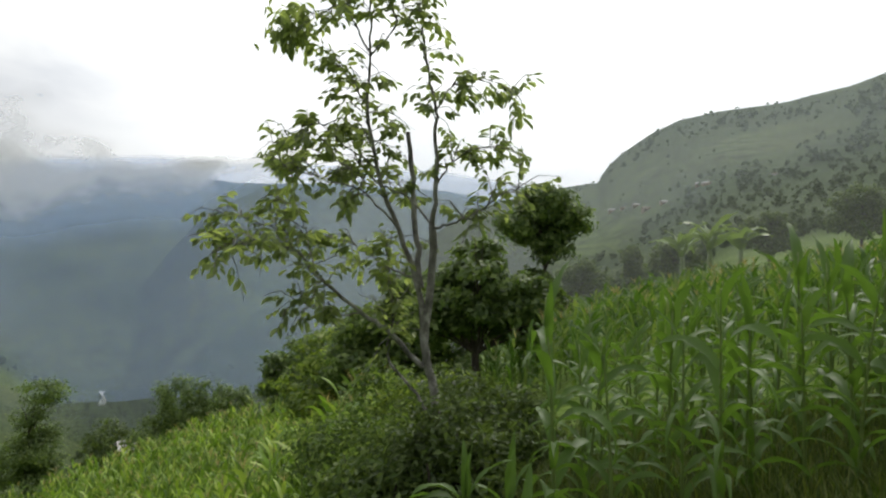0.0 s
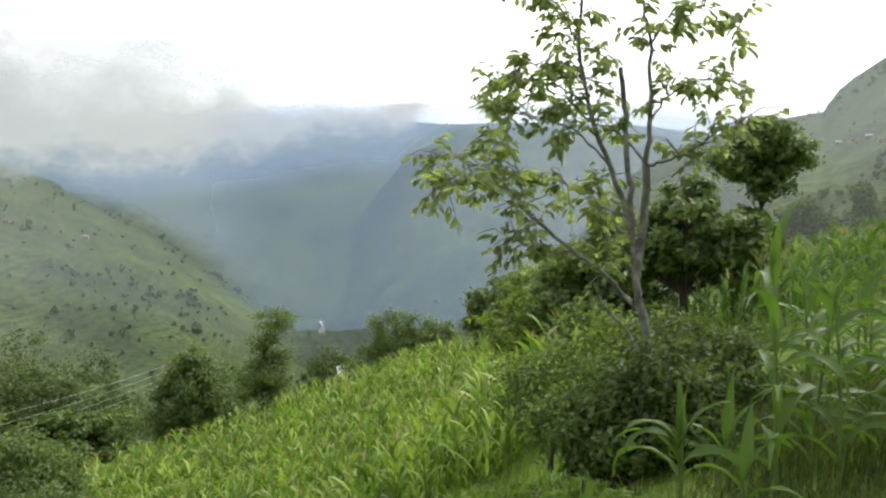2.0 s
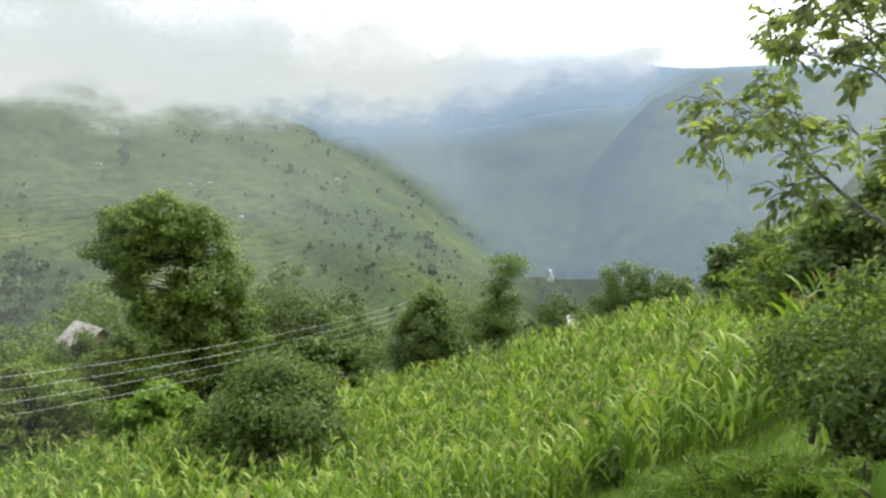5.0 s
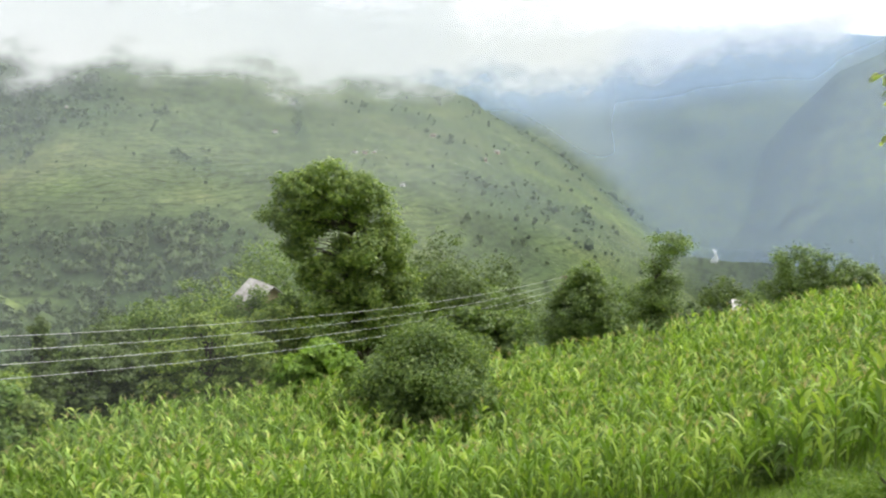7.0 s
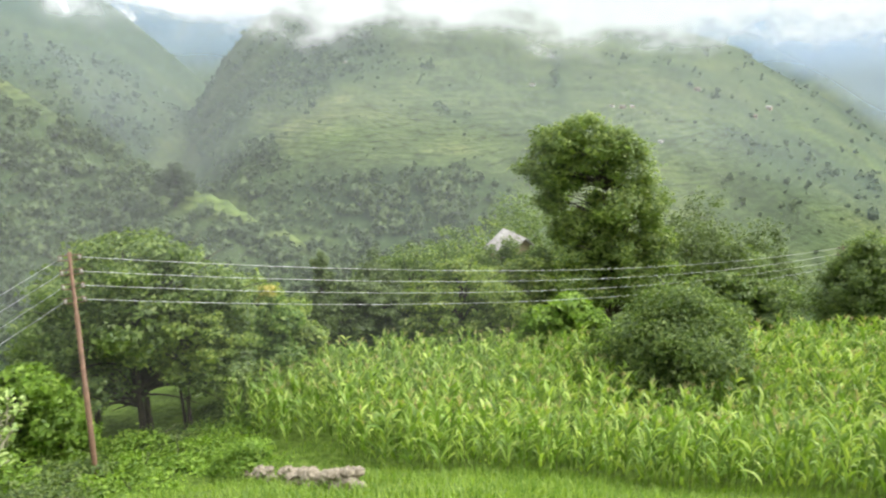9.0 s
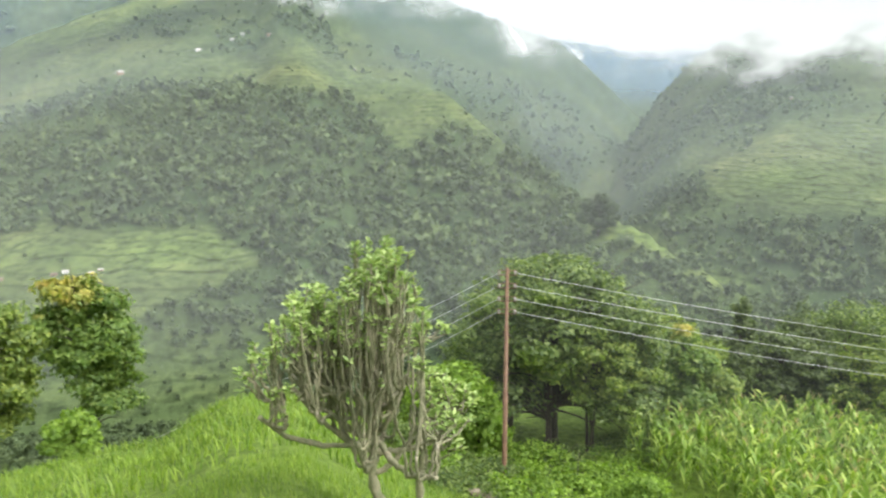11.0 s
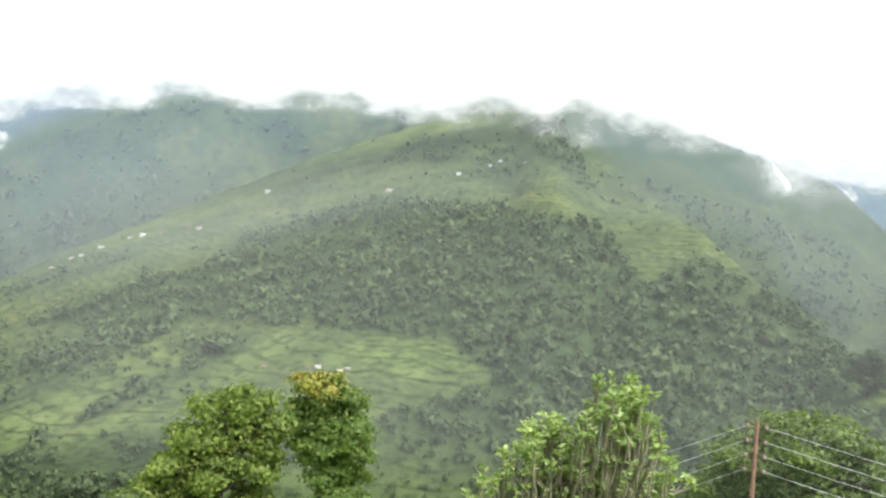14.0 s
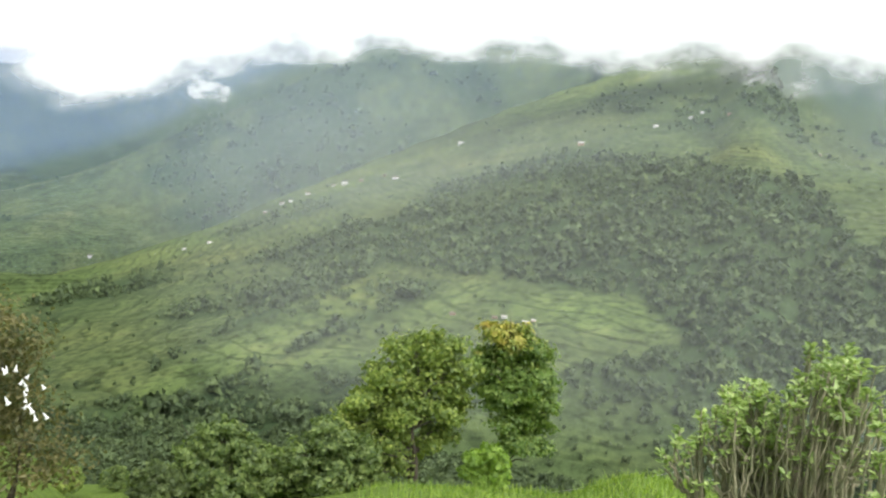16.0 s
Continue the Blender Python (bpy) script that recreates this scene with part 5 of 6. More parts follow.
# ---- the pale-barked tree ----
TREE_BRANCHES = [
    (0.056, 0.042, [(0.06, 0.0, -0.85), (0.03, 0.0, -0.4), (-0.01, 0.0, 0.07), (-0.06, 0.0, 0.44), (-0.13, 0.0, 0.76), (-0.09, 0.0, 1.17), (-0.07, 0.0, 1.54), (-0.08, 0.0, 1.72)]),
    (0.04, 0.008, [(-0.08, 0.0, 1.72), (-0.05, 0.01, 2.04), (-0.06, 0.02, 2.41), (-0.07, 0.03, 2.73), (-0.16, 0.03, 3.1), (-0.19, 0.04, 3.43), (-0.24, 0.05, 3.84)]),
    (0.022, 0.006, [(-0.08, 0.0, 1.7), (0.08, -0.09, 1.74), (0.28, -0.17, 1.83), (0.43, -0.26, 1.94), (0.6, -0.35, 2.02)]),
    (0.018, 0.005, [(-0.07, 0.0, 2.04), (0.08, 0.1, 2.24), (0.31, 0.2, 2.39), (0.66, 0.3, 2.36)]),
    (0.014, 0.004, [(-0.06, 0.0, 2.64), (0.07, -0.1, 2.85), (0.33, -0.2, 2.87), (0.63, -0.3, 2.73)]),
    (0.05, 0.01, [(-0.12, 0.0, 0.71), (-0.21, 0.02, 1.31), (-0.37, 0.04, 1.72), (-0.53, 0.06, 2.18), (-0.62, 0.09, 2.65), (-0.61, 0.11, 3.16), (-0.62, 0.13, 3.68), (-0.65, 0.15, 4.15)]),
    (0.018, 0.006, [(-0.61, 0.0, 2.68), (-0.75, -0.05, 2.89), (-0.88, -0.1, 3.01)]),
    (0.02, 0.006, [(-0.61, 0.0, 3.13), (-0.77, 0.07, 3.43), (-0.87, 0.13, 3.54), (-1.16, 0.2, 3.41)]),
    (0.02, 0.006, [(-0.6, 0.0, 3.09), (-0.43, -0.07, 3.25), (-0.34, -0.13, 3.46), (-0.3, -0.2, 3.75)]),
    (0.03, 0.008, [(-0.08, 0.0, 0.2), (-0.22, 0.05, 0.38), (-0.44, 0.1, 0.66), (-0.4, 0.14, 0.9), (-0.43, 0.18, 1.25), (-0.45, 0.22, 1.62)]),
    (0.045, 0.034, [(-0.16, 0.0, 1.22), (-0.22, 0.1, 1.72), (-0.26, 0.2, 2.2), (-0.3, 0.3, 2.52)]),
    (0.042, 0.006, [(-0.14, 0.0, 0.58), (-0.4, -0.08, 0.86), (-0.62, -0.17, 1.02), (-0.97, -0.25, 1.31), (-1.11, -0.33, 1.5), (-1.37, -0.42, 1.56), (-1.67, -0.5, 1.52)]),
    (0.014, 0.004, [(-1.17, 0.0, 1.5), (-1.31, 0.1, 1.66), (-1.61, 0.2, 1.75), (-1.93, 0.3, 1.85)]),
    (0.016, 0.004, [(-1.01, 0.0, 1.3), (-1.09, 0.08, 1.53), (-1.18, 0.17, 1.81), (-1.39, 0.25, 1.95)]),
    (0.016, 0.005, [(-0.64, 0.0, 1.01), (-0.8, -0.13, 1.01), (-1.0, -0.27, 1.09), (-1.11, -0.4, 1.14)]),
    (0.018, 0.005, [(-0.37, 0.0, 1.72), (-0.63, -0.15, 1.98), (-0.97, -0.3, 2.09), (-1.2, -0.45, 2.12)]),
    (0.016, 0.004, [(-0.42, 0.0, 1.9), (-0.76, 0.17, 2.19), (-1.17, 0.33, 2.39), (-1.55, 0.5, 2.46)]),
    (0.018, 0.005, [(-0.21, 0.0, 1.31), (-0.47, 0.18, 1.39), (-0.78, 0.37, 1.58), (-1.05, 0.55, 1.62)]),
    (0.02, 0.006, [(-0.08, 0.0, 1.72), (-0.29, 0.13, 1.96), (-0.58, 0.27, 2.1), (-0.8, 0.4, 2.41)]),
    (0.014, 0.004, [(-0.52, 0.0, 2.17), (-0.82, -0.12, 2.38), (-0.99, -0.23, 2.5), (-1.14, -0.35, 2.39)]),
]


def broad_leaves(pile, roots, ways, length, width, g):
    """Folded pointed leaves that hang from their roots."""
    n = len(roots)
    d = np.asarray(ways) / np.linalg.norm(ways, axis=1)[:, None]
    s = np.cross(d, np.array([0.05, 0.02, 1.0]))
    s /= np.linalg.norm(s, axis=1)[:, None] + 1e-9
    up = np.cross(s, d)
    roll = g.normal(0, 0.6, n)[:, None]
    s, up = s * np.cos(roll) + up * np.sin(roll), up * np.cos(roll) - s * np.sin(roll)
    L = length * g.uniform(0.65, 1.25, n)[:, None]
    W = width * g.uniform(0.75, 1.2, n)[:, None] * 0.5
    c = np.asarray(roots)
    v = np.stack([c, c + d * L * 0.3 + s * W * 0.8 + up * W * 0.3, c + d * L * 0.68 + s * W * 0.85 + up * W * 0.25, c + d * L - up * L * 0.12,
                  c + d * L * 0.68 - s * W * 0.85 + up * W * 0.25, c + d * L * 0.3 - s * W * 0.8 + up * W * 0.3], 1)
    o = (np.arange(n) * 6)[:, None]
    pile.add(v.reshape(-1, 3), np.concatenate([o + np.array([[0, 1, 2, 3]]), o + np.array([[0, 3, 4, 5]])]))


def pale_tree():
    g = np.random.default_rng(90)
    ob = new("pale_tree")
    leaves = Pile()
    roots, ways = [], []
    for k, (r0, r1, pts) in enumerate(TREE_BRANCHES):
        limb = Pile()
        c = curve_points(pts, 5)
        c = [np.asarray(q) + (g.normal(0, 0.003 if k == 0 else 0.007, 3) if 0 < i < len(c) - 1 else 0) for i, q in enumerate(c)]
        n = len(c)
        tube(limb, c, [(0.72 if k == 0 else 0.58) * (r0 + (r1 - r0) * (i / (n - 1)) ** 0.8) for i in range(n)], 9 if r0 > 0.03 else 6)
        if k not in (0, 10):
            length = sum(np.linalg.norm(np.asarray(c[i + 1]) - np.asarray(c[i])) for i in range(n - 1))
            for j in range(int(8 + length * 13)):
                q = g.uniform(0.25 if r0 < 0.03 else 0.42, 1.0)
                i = min(n - 2, int(q * (n - 1)))
                at = np.asarray(c[i]) + (np.asarray(c[i + 1]) - np.asarray(c[i])) * g.random()
                along = np.asarray(c[i + 1]) - np.asarray(c[i])
                along /= np.linalg.norm(along)
                way = along * 0.5 + g.normal(0, 0.6, 3) + np.array([0, 0, 0.2])
                way /= np.linalg.norm(way)
                ln = g.uniform(0.2, 0.5) * (0.75 if r0 < 0.02 else 1.0)
                tw = [at, at + way * ln * 0.5 + np.array([0, 0, 0.02]), at + way * ln + np.array([0, 0, -0.05 - 0.1 * ln])]
                tube(limb, tw, [0.005, 0.004, 0.002], 4)
                across = np.cross(way, (0, 0, 1.0))
                across /= np.linalg.norm(across) + 1e-9
                # leaflets in two rows along the outer half of the twig
                for b in range(g.integers(6, 11)):
                    p = 0.35 + 0.65 * b / 10
                    roots.append(tw[0] + (tw[2] - tw[0]) * p + g.normal(0, 0.012, 3))
                    ways.append(way * 0.45 + across * (0.7 if b % 2 else -0.7) + g.normal(0, 0.22, 3) + np.array([0, 0, -0.55]))
        part("trunk" if k == 0 else "branch", limb.mesh("limb", M_BARK_PALE), ob)
    broad_leaves(leaves, np.array(roots), np.array(ways), 0.098, 0.050, g)
    # the thick dark tuft at the tip of the upper limb
    tip = np.array(TREE_BRANCHES[7][2][-1]) + np.array([-0.08, 0, -0.03])
    m = 210
    rt = tip + g.normal(0, 1, (m, 3)) * np.array([0.11, 0.1, 0.1])
    broad_leaves(leaves, rt, g.normal(0, 0.5, (m, 3)) + np.array([-0.1, 0, -0.7]), 0.11, 0.05, g)
    part("foliage", leaves.mesh("foliage", M_WALNUT, False), ob)
    ob.location = (0.0, 6.8, 0.0)
    return tagged(ob, "sparse tree with pale bark, forked stems and drooping leaves", "tree")


pale_tree()


# ---- near maize, plant by plant ----
def maize_plant(seed, height, n, length, low=0.1, upright=False):
    g = np.random.default_rng(seed)
    ob = new("maize_plant")
    stalk = Pile()
    lean = g.normal(0, 0.04, 2)

    def along(q):
        return (lean[0] * q * q * height, lean[1] * q * q * height, q * height)

    tube(stalk, [along(q) for q in (-0.06, 0.2, 0.4, 0.6, 0.8, 1.0)], [0.017, 0.016, 0.014, 0.012, 0.009, 0.005], 7)
    part("stalk", stalk.mesh("stalk", M_STALK), ob)
    yaw = g.uniform(0, 6.28)
    for i in range(n):
        q = low + (0.9 - low) * i / (n - 1)
        p = Pile()
        top = i >= n - 2
        maize_leaf(p, along(q), yaw + (i % 2) * math.pi + g.normal(0, 0.35), length * g.uniform(0.75, 1.1) * (0.75 if top else 1), g.uniform(0.062, 0.092),
                   g.uniform(1.2, 1.5) if top or upright else g.uniform(0.8, 1.25), g.uniform(0.3, 1.2) if top else g.uniform(1.7, 3.0), 9, g, True)
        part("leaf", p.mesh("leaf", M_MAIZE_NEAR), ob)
    return tagged(ob, "tall green maize plant with arching ribbon leaves", "maize", "maize beside the road")


KIND_SIZES = [(1.75, 11, 0.74), (1.6, 10, 0.68), (1.9, 12, 0.78), (1.5, 10, 0.66), (1.8, 11, 0.72), (1.7, 11, 0.8)]
KINDS = [maize_plant(100 + i, *k) for i, k in enumerate(KIND_SIZES)]
g_n = np.random.default_rng(8)
MAIZE_TOPS = ([-36, -30, -26, -23, -20, -17, -14, -10, -6], [4.0, 2.4, 1.5, -0.2, -2.0, -2.2, -3.4, -5.2, -6.5])     # how high the plants reach round the compass
spots = [(-7.7, 5.0, -1.2), (-11.4, 5.1, -4.0), (-18.0, 5.0, -0.4), (-15.0, 5.6, -1.6), (-9.6, 5.9, -5.0)]
for row in range(6):
    for az in np.arange(-37, -18, 3.3 - row * 0.2):
        a = az + g_n.normal(0, 0.8)
        spots.append((a, 5.6 + row * 0.62 + g_n.normal(0, 0.15), np.interp(a, *MAIZE_TOPS) + g_n.normal(-0.8, 1.1)))
    for az in np.arange(-19, -8, 3.0):
        a = az + g_n.normal(0, 0.8)
        spots.append((a, 5.6 + row * 0.8 + g_n.normal(0, 0.2), np.interp(a, *MAIZE_TOPS) + g_n.normal(-0.8, 1.0)))
for i, (az, r, tip) in enumerate(spots):
    k = i % len(KINDS)
    size = min(1.15, max(0.35, fits(az, r, tip) / (KIND_SIZES[k][0] * 1.12)))
    m = Matrix.Translation(bearing(az, r, float(land(az, r)))) @ pose(0, 0, 0, 0, 0, g_n.uniform(0, 360))
    if i < len(KINDS):
        KINDS[i].matrix_basis = m @ Matrix.Scale(size, 4)
    else:
        copy_thing(KINDS[k], m @ Matrix.Scale(size / KINDS[k].scale[0], 4))


def young_maize(name, az, r, seed, height, leaves, label):
    """A short plant; leaves as (turn, length, rise, bend, start)."""
    g = np.random.default_rng(seed)
    ob = new(name)
    st = Pile()
    tube(st, [(0, 0, -0.08), (0.01, 0, height * 0.5), (0.0, 0.01, height)], [0.016, 0.013, 0.006], 7)
    part("stalk", st.mesh("stalk", M_STALK), ob)
    for turn, ln, rise, bendk, q in leaves:
        p = Pile()
        maize_leaf(p, (0, 0, height * q), radians(turn), ln, 0.075, rise, bendk, 10, g, True)
        part("leaf", p.mesh("leaf", M_MAIZE_NEAR), ob)
    put(ob, az, r, 0, az)
    return tagged(ob, label, "maize")


young_maize("young_maize", -1.9, 5.2, 201, 0.42, [(185, 0.62, 1.25, 2.9, 0.5), (170, 0.6, 1.0, 3.0, 0.35), (195, 0.5, 1.1, 2.6, 0.8), (100, 0.4, 1.4, 0.5, 0.9), (20, 0.45, 1.3, 1.4, 0.8), (-20, 0.5, 1.0, 2.4, 0.5), (60, 0.4, 1.45, 0.4, 1.0), (-160, 0.5, 1.2, 2.9, 0.65)],
            "young maize plant with pale leaves arching to the ground")
young_maize("young_maize", -4.8, 5.3, 202, 0.35, [(175, 0.4, 1.3, 1.6, 0.5), (10, 0.5, 1.1, 2.2, 0.5), (80, 0.45, 1.4, 0.5, 0.9), (-40, 0.5, 1.0, 2.5, 0.4), (30, 0.4, 1.3, 1.0, 0.8)], "young maize plant in the grass verge")
young_maize("young_maize", 4.2, 4.2, 203, 0.2, [(175, 0.34, 0.9, 1.6, 0.5), (90, 0.36, 1.5, 0.2, 0.9), (120, 0.3, 1.4, 0.3, 0.9), (10, 0.28, 1.0, 2.0, 0.5), (150, 0.3, 0.6, 1.6, 0.4)], "small young maize plant in the grass verge")
young_maize("young_maize", -5.8, 4.6, 204, 0.3, [(175, 0.4, 1.2, 2.4, 0.5), (80, 0.4, 1.4, 0.6, 0.9), (-20, 0.45, 1.0, 2.4, 0.4), (30, 0.4, 1.3, 1.4, 0.8)], "young maize plant in the grass verge")


# ---- grass ----
def grass(name, label, az0, az1, r0, r1, count, height, width, seed, mat):
    g = np.random.default_rng(seed)
    az = g.uniform(az0, az1, count)
    r = np.sqrt(g.uniform(r0 ** 2, r1 ** 2, count))
    q = fractal(az * 0.12, r, 0.8, seed, 3) * 0.5 + g.uniform(0, 0.5, count)
    keep = (az - az0 > q * 6) & (az1 - az > q * 12) & (r - r0 > q * 1.4)
    az, r = az[keep], r[keep]
    count = len(az)
    x, y = -np.sin(np.radians(az)) * r, np.cos(np.radians(az)) * r
    tuft = 0.55 + 0.9 * np.clip(fractal(x, y, 0.9, 61, 3) + 0.4, 0, 1)
    z = land(az, r)
    yaw = g.uniform(0, 2 * np.pi, count)
    h = height * g.uniform(0.5, 1.3, count) * tuft
    lean = h * g.uniform(0.15, 0.9, count)
    c = np.stack([x, y, z - 0.01], 1)
    s = np.stack([-np.sin(yaw), np.cos(yaw), 0 * yaw], 1) * width
    d = np.stack([np.cos(yaw) * lean, np.sin(yaw) * lean, h], 1)
    m = np.stack([np.cos(yaw) * lean * 0.3, np.sin(yaw) * lean * 0.3, h * 0.6], 1)
    v = np.stack([c - s, c + s, c + m + s * 0.8, c + m - s * 0.8, c + d], 1).reshape(-1, 3)
    o = (np.arange(count) * 5)[:, None]
    f = np.concatenate([o + np.array([[0, 1, 2, 3]]), o + np.array([[3, 2, 4, 4]])])
    # the tips are triangles
    me = bpy.data.meshes.new(name)
    q, t = f[:count], f[count:, :3]
    me.vertices.add(len(v))
    me.vertices.foreach_set("co", v.astype(np.float32).ravel())
    idx = np.concatenate([q.ravel(), t.ravel()]).astype(np.int32)
    me.loops.add(len(idx))
    me.loops.foreach_set("vertex_index", idx)
    me.polygons.add(2 * count)
    me.polygons.foreach_set("loop_start", np.concatenate([np.arange(count) * 4, 4 * count + np.arange(count) * 3]).astype(np.int32))
    me.update(calc_edges=True)
    me.materials.append(mat)
    return tagged(new(name, me), label, "grass", kind="stuff")


grass("verge_grass", "lush green grass on the roadside verge", -42, 135, 1.2, 8.5, 46000, 0.13, 0.004, 301, M_GRASS)
grass("bank_grass", "long green grass on the steep bank", -5, 130, 8.5, 25, 38000, 0.22, 0.012, 302, M_GRASS)
grass("maize_weeds", "dark olive weeds and dry grass under the maize", -38, -1, 4.2, 9, 15000, 0.24, 0.006, 303, M_WEED)


# ---- tree spurge ----
def tree_spurge(az, r):
    """Candelabra: a forked trunk, limbs that sweep outwards and turn up, and crowds of thin upright stems, each with a rosette on its tip."""
    g = np.random.default_rng(401)
    ob = new("tree_spurge")
    top = r * math.tan(radians(-10.9)) + EYE - float(land(az, r))
    half = r * math.tan(radians(8.4))
    prof = ([-1, -0.9, -0.76, -0.57, -0.33, -0.1, -0.06, 0.06, 0.21, 0.39, 0.5, 0.54, 0.6, 0.85, 1.0], [0.55, 0.64, 0.72, 0.77, 0.835, 0.79, 0.88, 0.96, 0.965, 0.955, 0.91, 0.69, 0.53, 0.51, 0.45])

    def stalk(pts, r0, r1, sides, knob=0.0):
        p = Pile()
        c = [np.asarray(q, float) for q in curve_points(pts, 5)]
        c = [q + (g.normal(0, 0.006, 3) if 0 < k < len(c) - 1 else 0) for k, q in enumerate(c)]
        n = len(c)
        tube(p, c, [(r0 + (r1 - r0) * k / (n - 1)) * (1 + knob * g.uniform(-1, 1)) for k in range(n)], sides)
        return p, c

    foot = np.array([0.28 * half, 0.0, -0.3])
    fork = np.array([0.12 * half, 0.0, top * 0.16])
    crest = np.array([0.2 * half, 0.05, top * 0.46])
    p, _ = stalk([foot, foot + (-0.05, 0, 0.35), fork, crest], 0.062, 0.028, 9, 0.2)
    part("trunk", p.mesh("trunk", M_SPURGE_STEM), ob)
    p, _ = stalk([foot + (0.2, 0.05, 0), foot + (0.24, 0.05, 0.35), foot + (0.26, 0.04, 0.75), np.array([0.6 * half, 0.03, top * 0.5])], 0.048, 0.016, 8, 0.2)
    part("trunk", p.mesh("trunk", M_SPURGE_STEM), ob)
    for k in range(17):
        u = -0.93 + 1.86 * (k + 0.5) / 17 + g.normal(0, 0.05)
        dep = g.normal(0, 0.4) * half
        reach = u * half - fork[0]
        high = np.interp(u, *prof) * top
        root = fork + (crest - fork) * g.uniform(0.0, 0.9)
        elbow = np.array([fork[0] + reach * g.uniform(0.45, 0.7), dep * 0.6, min(high * 0.56, root[2] + abs(reach) * g.uniform(0.4, 0.7))])
        hub = np.array([fork[0] + reach * 0.9, dep, min(high * 0.7, elbow[2] + abs(reach) * 0.2 + high * g.uniform(0.06, 0.16))])
        p, _ = stalk([root, (root + elbow) / 2 + (0, 0, g.normal(-0.05, 0.03) * abs(reach)), elbow, hub], 0.027, 0.018, 7, 0.22)
        limb = part("limb", p.mesh("limb", M_SPURGE_STEM), ob)
        for a in range(7):
            off = np.array([g.uniform(-0.12, 0.12), g.normal(0, 0.12), 0])
            low = elbow + (hub - elbow) * g.uniform(0.0, 1.0)
            node = low + off + np.array([0, 0, high * g.uniform(0.05, 0.22)])
            p, _ = stalk([low, low + off * 0.8 + (0, 0, 0.03), node], 0.014, 0.011, 6, 0.2)
            part("limb", p.mesh("limb", M_SPURGE_STEM), ob)
            for b in range(3):
                lean = np.array([g.normal(0.09 * u, 0.075), g.normal(0, 0.08), 0])
                u2 = (node[0] + lean[0]) / half
                tip_z = max(node[2] + 0.14, np.interp(u2, *prof) * top * (g.uniform(0.84, 1.04) if b else g.uniform(0.55, 0.9)))
                rise = tip_z - node[2]
                bow = g.normal(0, 0.03)
                p, c = stalk([node, node + lean * 0.5 + (0, 0, rise * 0.22), node + lean * 0.85 + (bow, 0, rise * 0.6), node + lean * 1.15 + (bow * 0.5, 0, rise)], 0.0098, 0.0075, 5, 0.28)
                st = part("branch", p.mesh("branch", M_SPURGE_STEM), ob)
                lf = Pile()
                m = 17 if tip_z > 0.9 * np.interp(u2, *prof) * top or g.random() < 0.15 else 6
                roots = c[-1] + np.stack([g.normal(0, 0.012, m), g.normal(0, 0.012, m), g.uniform(-0.06, 0.015, m)], 1)
                t = g.uniform(0, 6.28, m)
                broad_leaves(lf, roots, np.stack([np.cos(t), np.sin(t), g.uniform(-0.1, 1.1, m)], 1), g.uniform(0.044, 0.068), 0.028, g)
                part("leaf_tuft", lf.mesh("leaf_tuft", M_SPURGE_LEAF, False), st)
    put(ob, az, r, 0, az)
    return tagged(ob, "many-stemmed tree spurge with leafy green tips", "shrub")


tree_spurge(99.6, 6.2)


# ---- power line ----
def steel_pole(az, r, top_el, label):
    ob = new("power_pole")
    base = bearing(az, r, float(land(az, r)))
    top = r * math.tan(radians(top_el)) + EYE
    h = top - base.z
    p = Pile()
    tube(p, [(0, 0, -0.4), (0, 0, h * 0.45), (0, 0, h * 0.451), (0, 0, h * 0.75), (0, 0, h * 0.751), (0, 0, h)], [0.082, 0.082, 0.07, 0.07, 0.056, 0.054], 14)
    tube(p, [(0, 0, h), (0, 0, h + 0.05)], [0.062, 0.03], 14)
    part("shaft", p.mesh("shaft", M_RUST), ob, "rusty red-brown tubular steel shaft")
    levels = [h - 0.12 - 0.42 * i for i in range(4)]
    for z in levels:
        for s in (-1, 1):
            br = Pile()
            tube(br, [(0, 0, z + 0.07), (s * 0.29, 0, z + 0.07), (s * 0.3, 0, z - 0.07), (0, 0, z - 0.07)], [0.017] * 4, 6)
            b = part("bracket", br.mesh("bracket", M_RUST), ob)
            ins = Pile()
            tube(ins, [(s * 0.25, 0, z - 0.055), (s * 0.25, 0, z - 0.03), (s * 0.25, 0, z), (s * 0.25, 0, z + 0.03), (s * 0.25, 0, z + 0.055)], [0.03, 0.05, 0.028, 0.05, 0.03], 10)
            part("insulator", ins.mesh("insulator", M_PORCELAIN), b, "pale porcelain spool insulator")
    ob.matrix_basis = Matrix.Translation(base) @ pose(0, 0, 0, 0, 0, az)
    tagged(ob, label, "utility pole")
    return [(ob.matrix_basis @ Vector((-0.25, 0, z)), ob.matrix_basis @ Vector((0.25, 0, z))) for z in levels]


POLE = steel_pole(88.2, 24, -13.0, "rusty tubular power pole carrying four wires")
POLE_FAR = steel_pole(34.2, 57, -12.4, "far power pole hidden among the trees")
POLE_LOW = steel_pole(125.5, 30, -25.6, "lower power pole at the foot of the terrace")


def wire(a, b, sag):
    p = Pile()
    n = 28
    pts = [a.lerp(b, i / n) - Vector((0, 0, sag * 4 * (i / n) * (1 - i / n))) for i in range(n + 1)]
    tube(p, pts, [0.0072] * (n + 1), 5)
    return tagged(new("power_wire", p.mesh("power_wire", M_WIRE)), "slack pale aluminium wire strung between poles", "wire", "overhead wires")


for k in range(4):
    wire(POLE[k][1], POLE_FAR[k][0], 0.9 + 0.05 * k)
    wire(POLE[k][0], POLE_LOW[k][1], 0.25 + 0.05 * k)


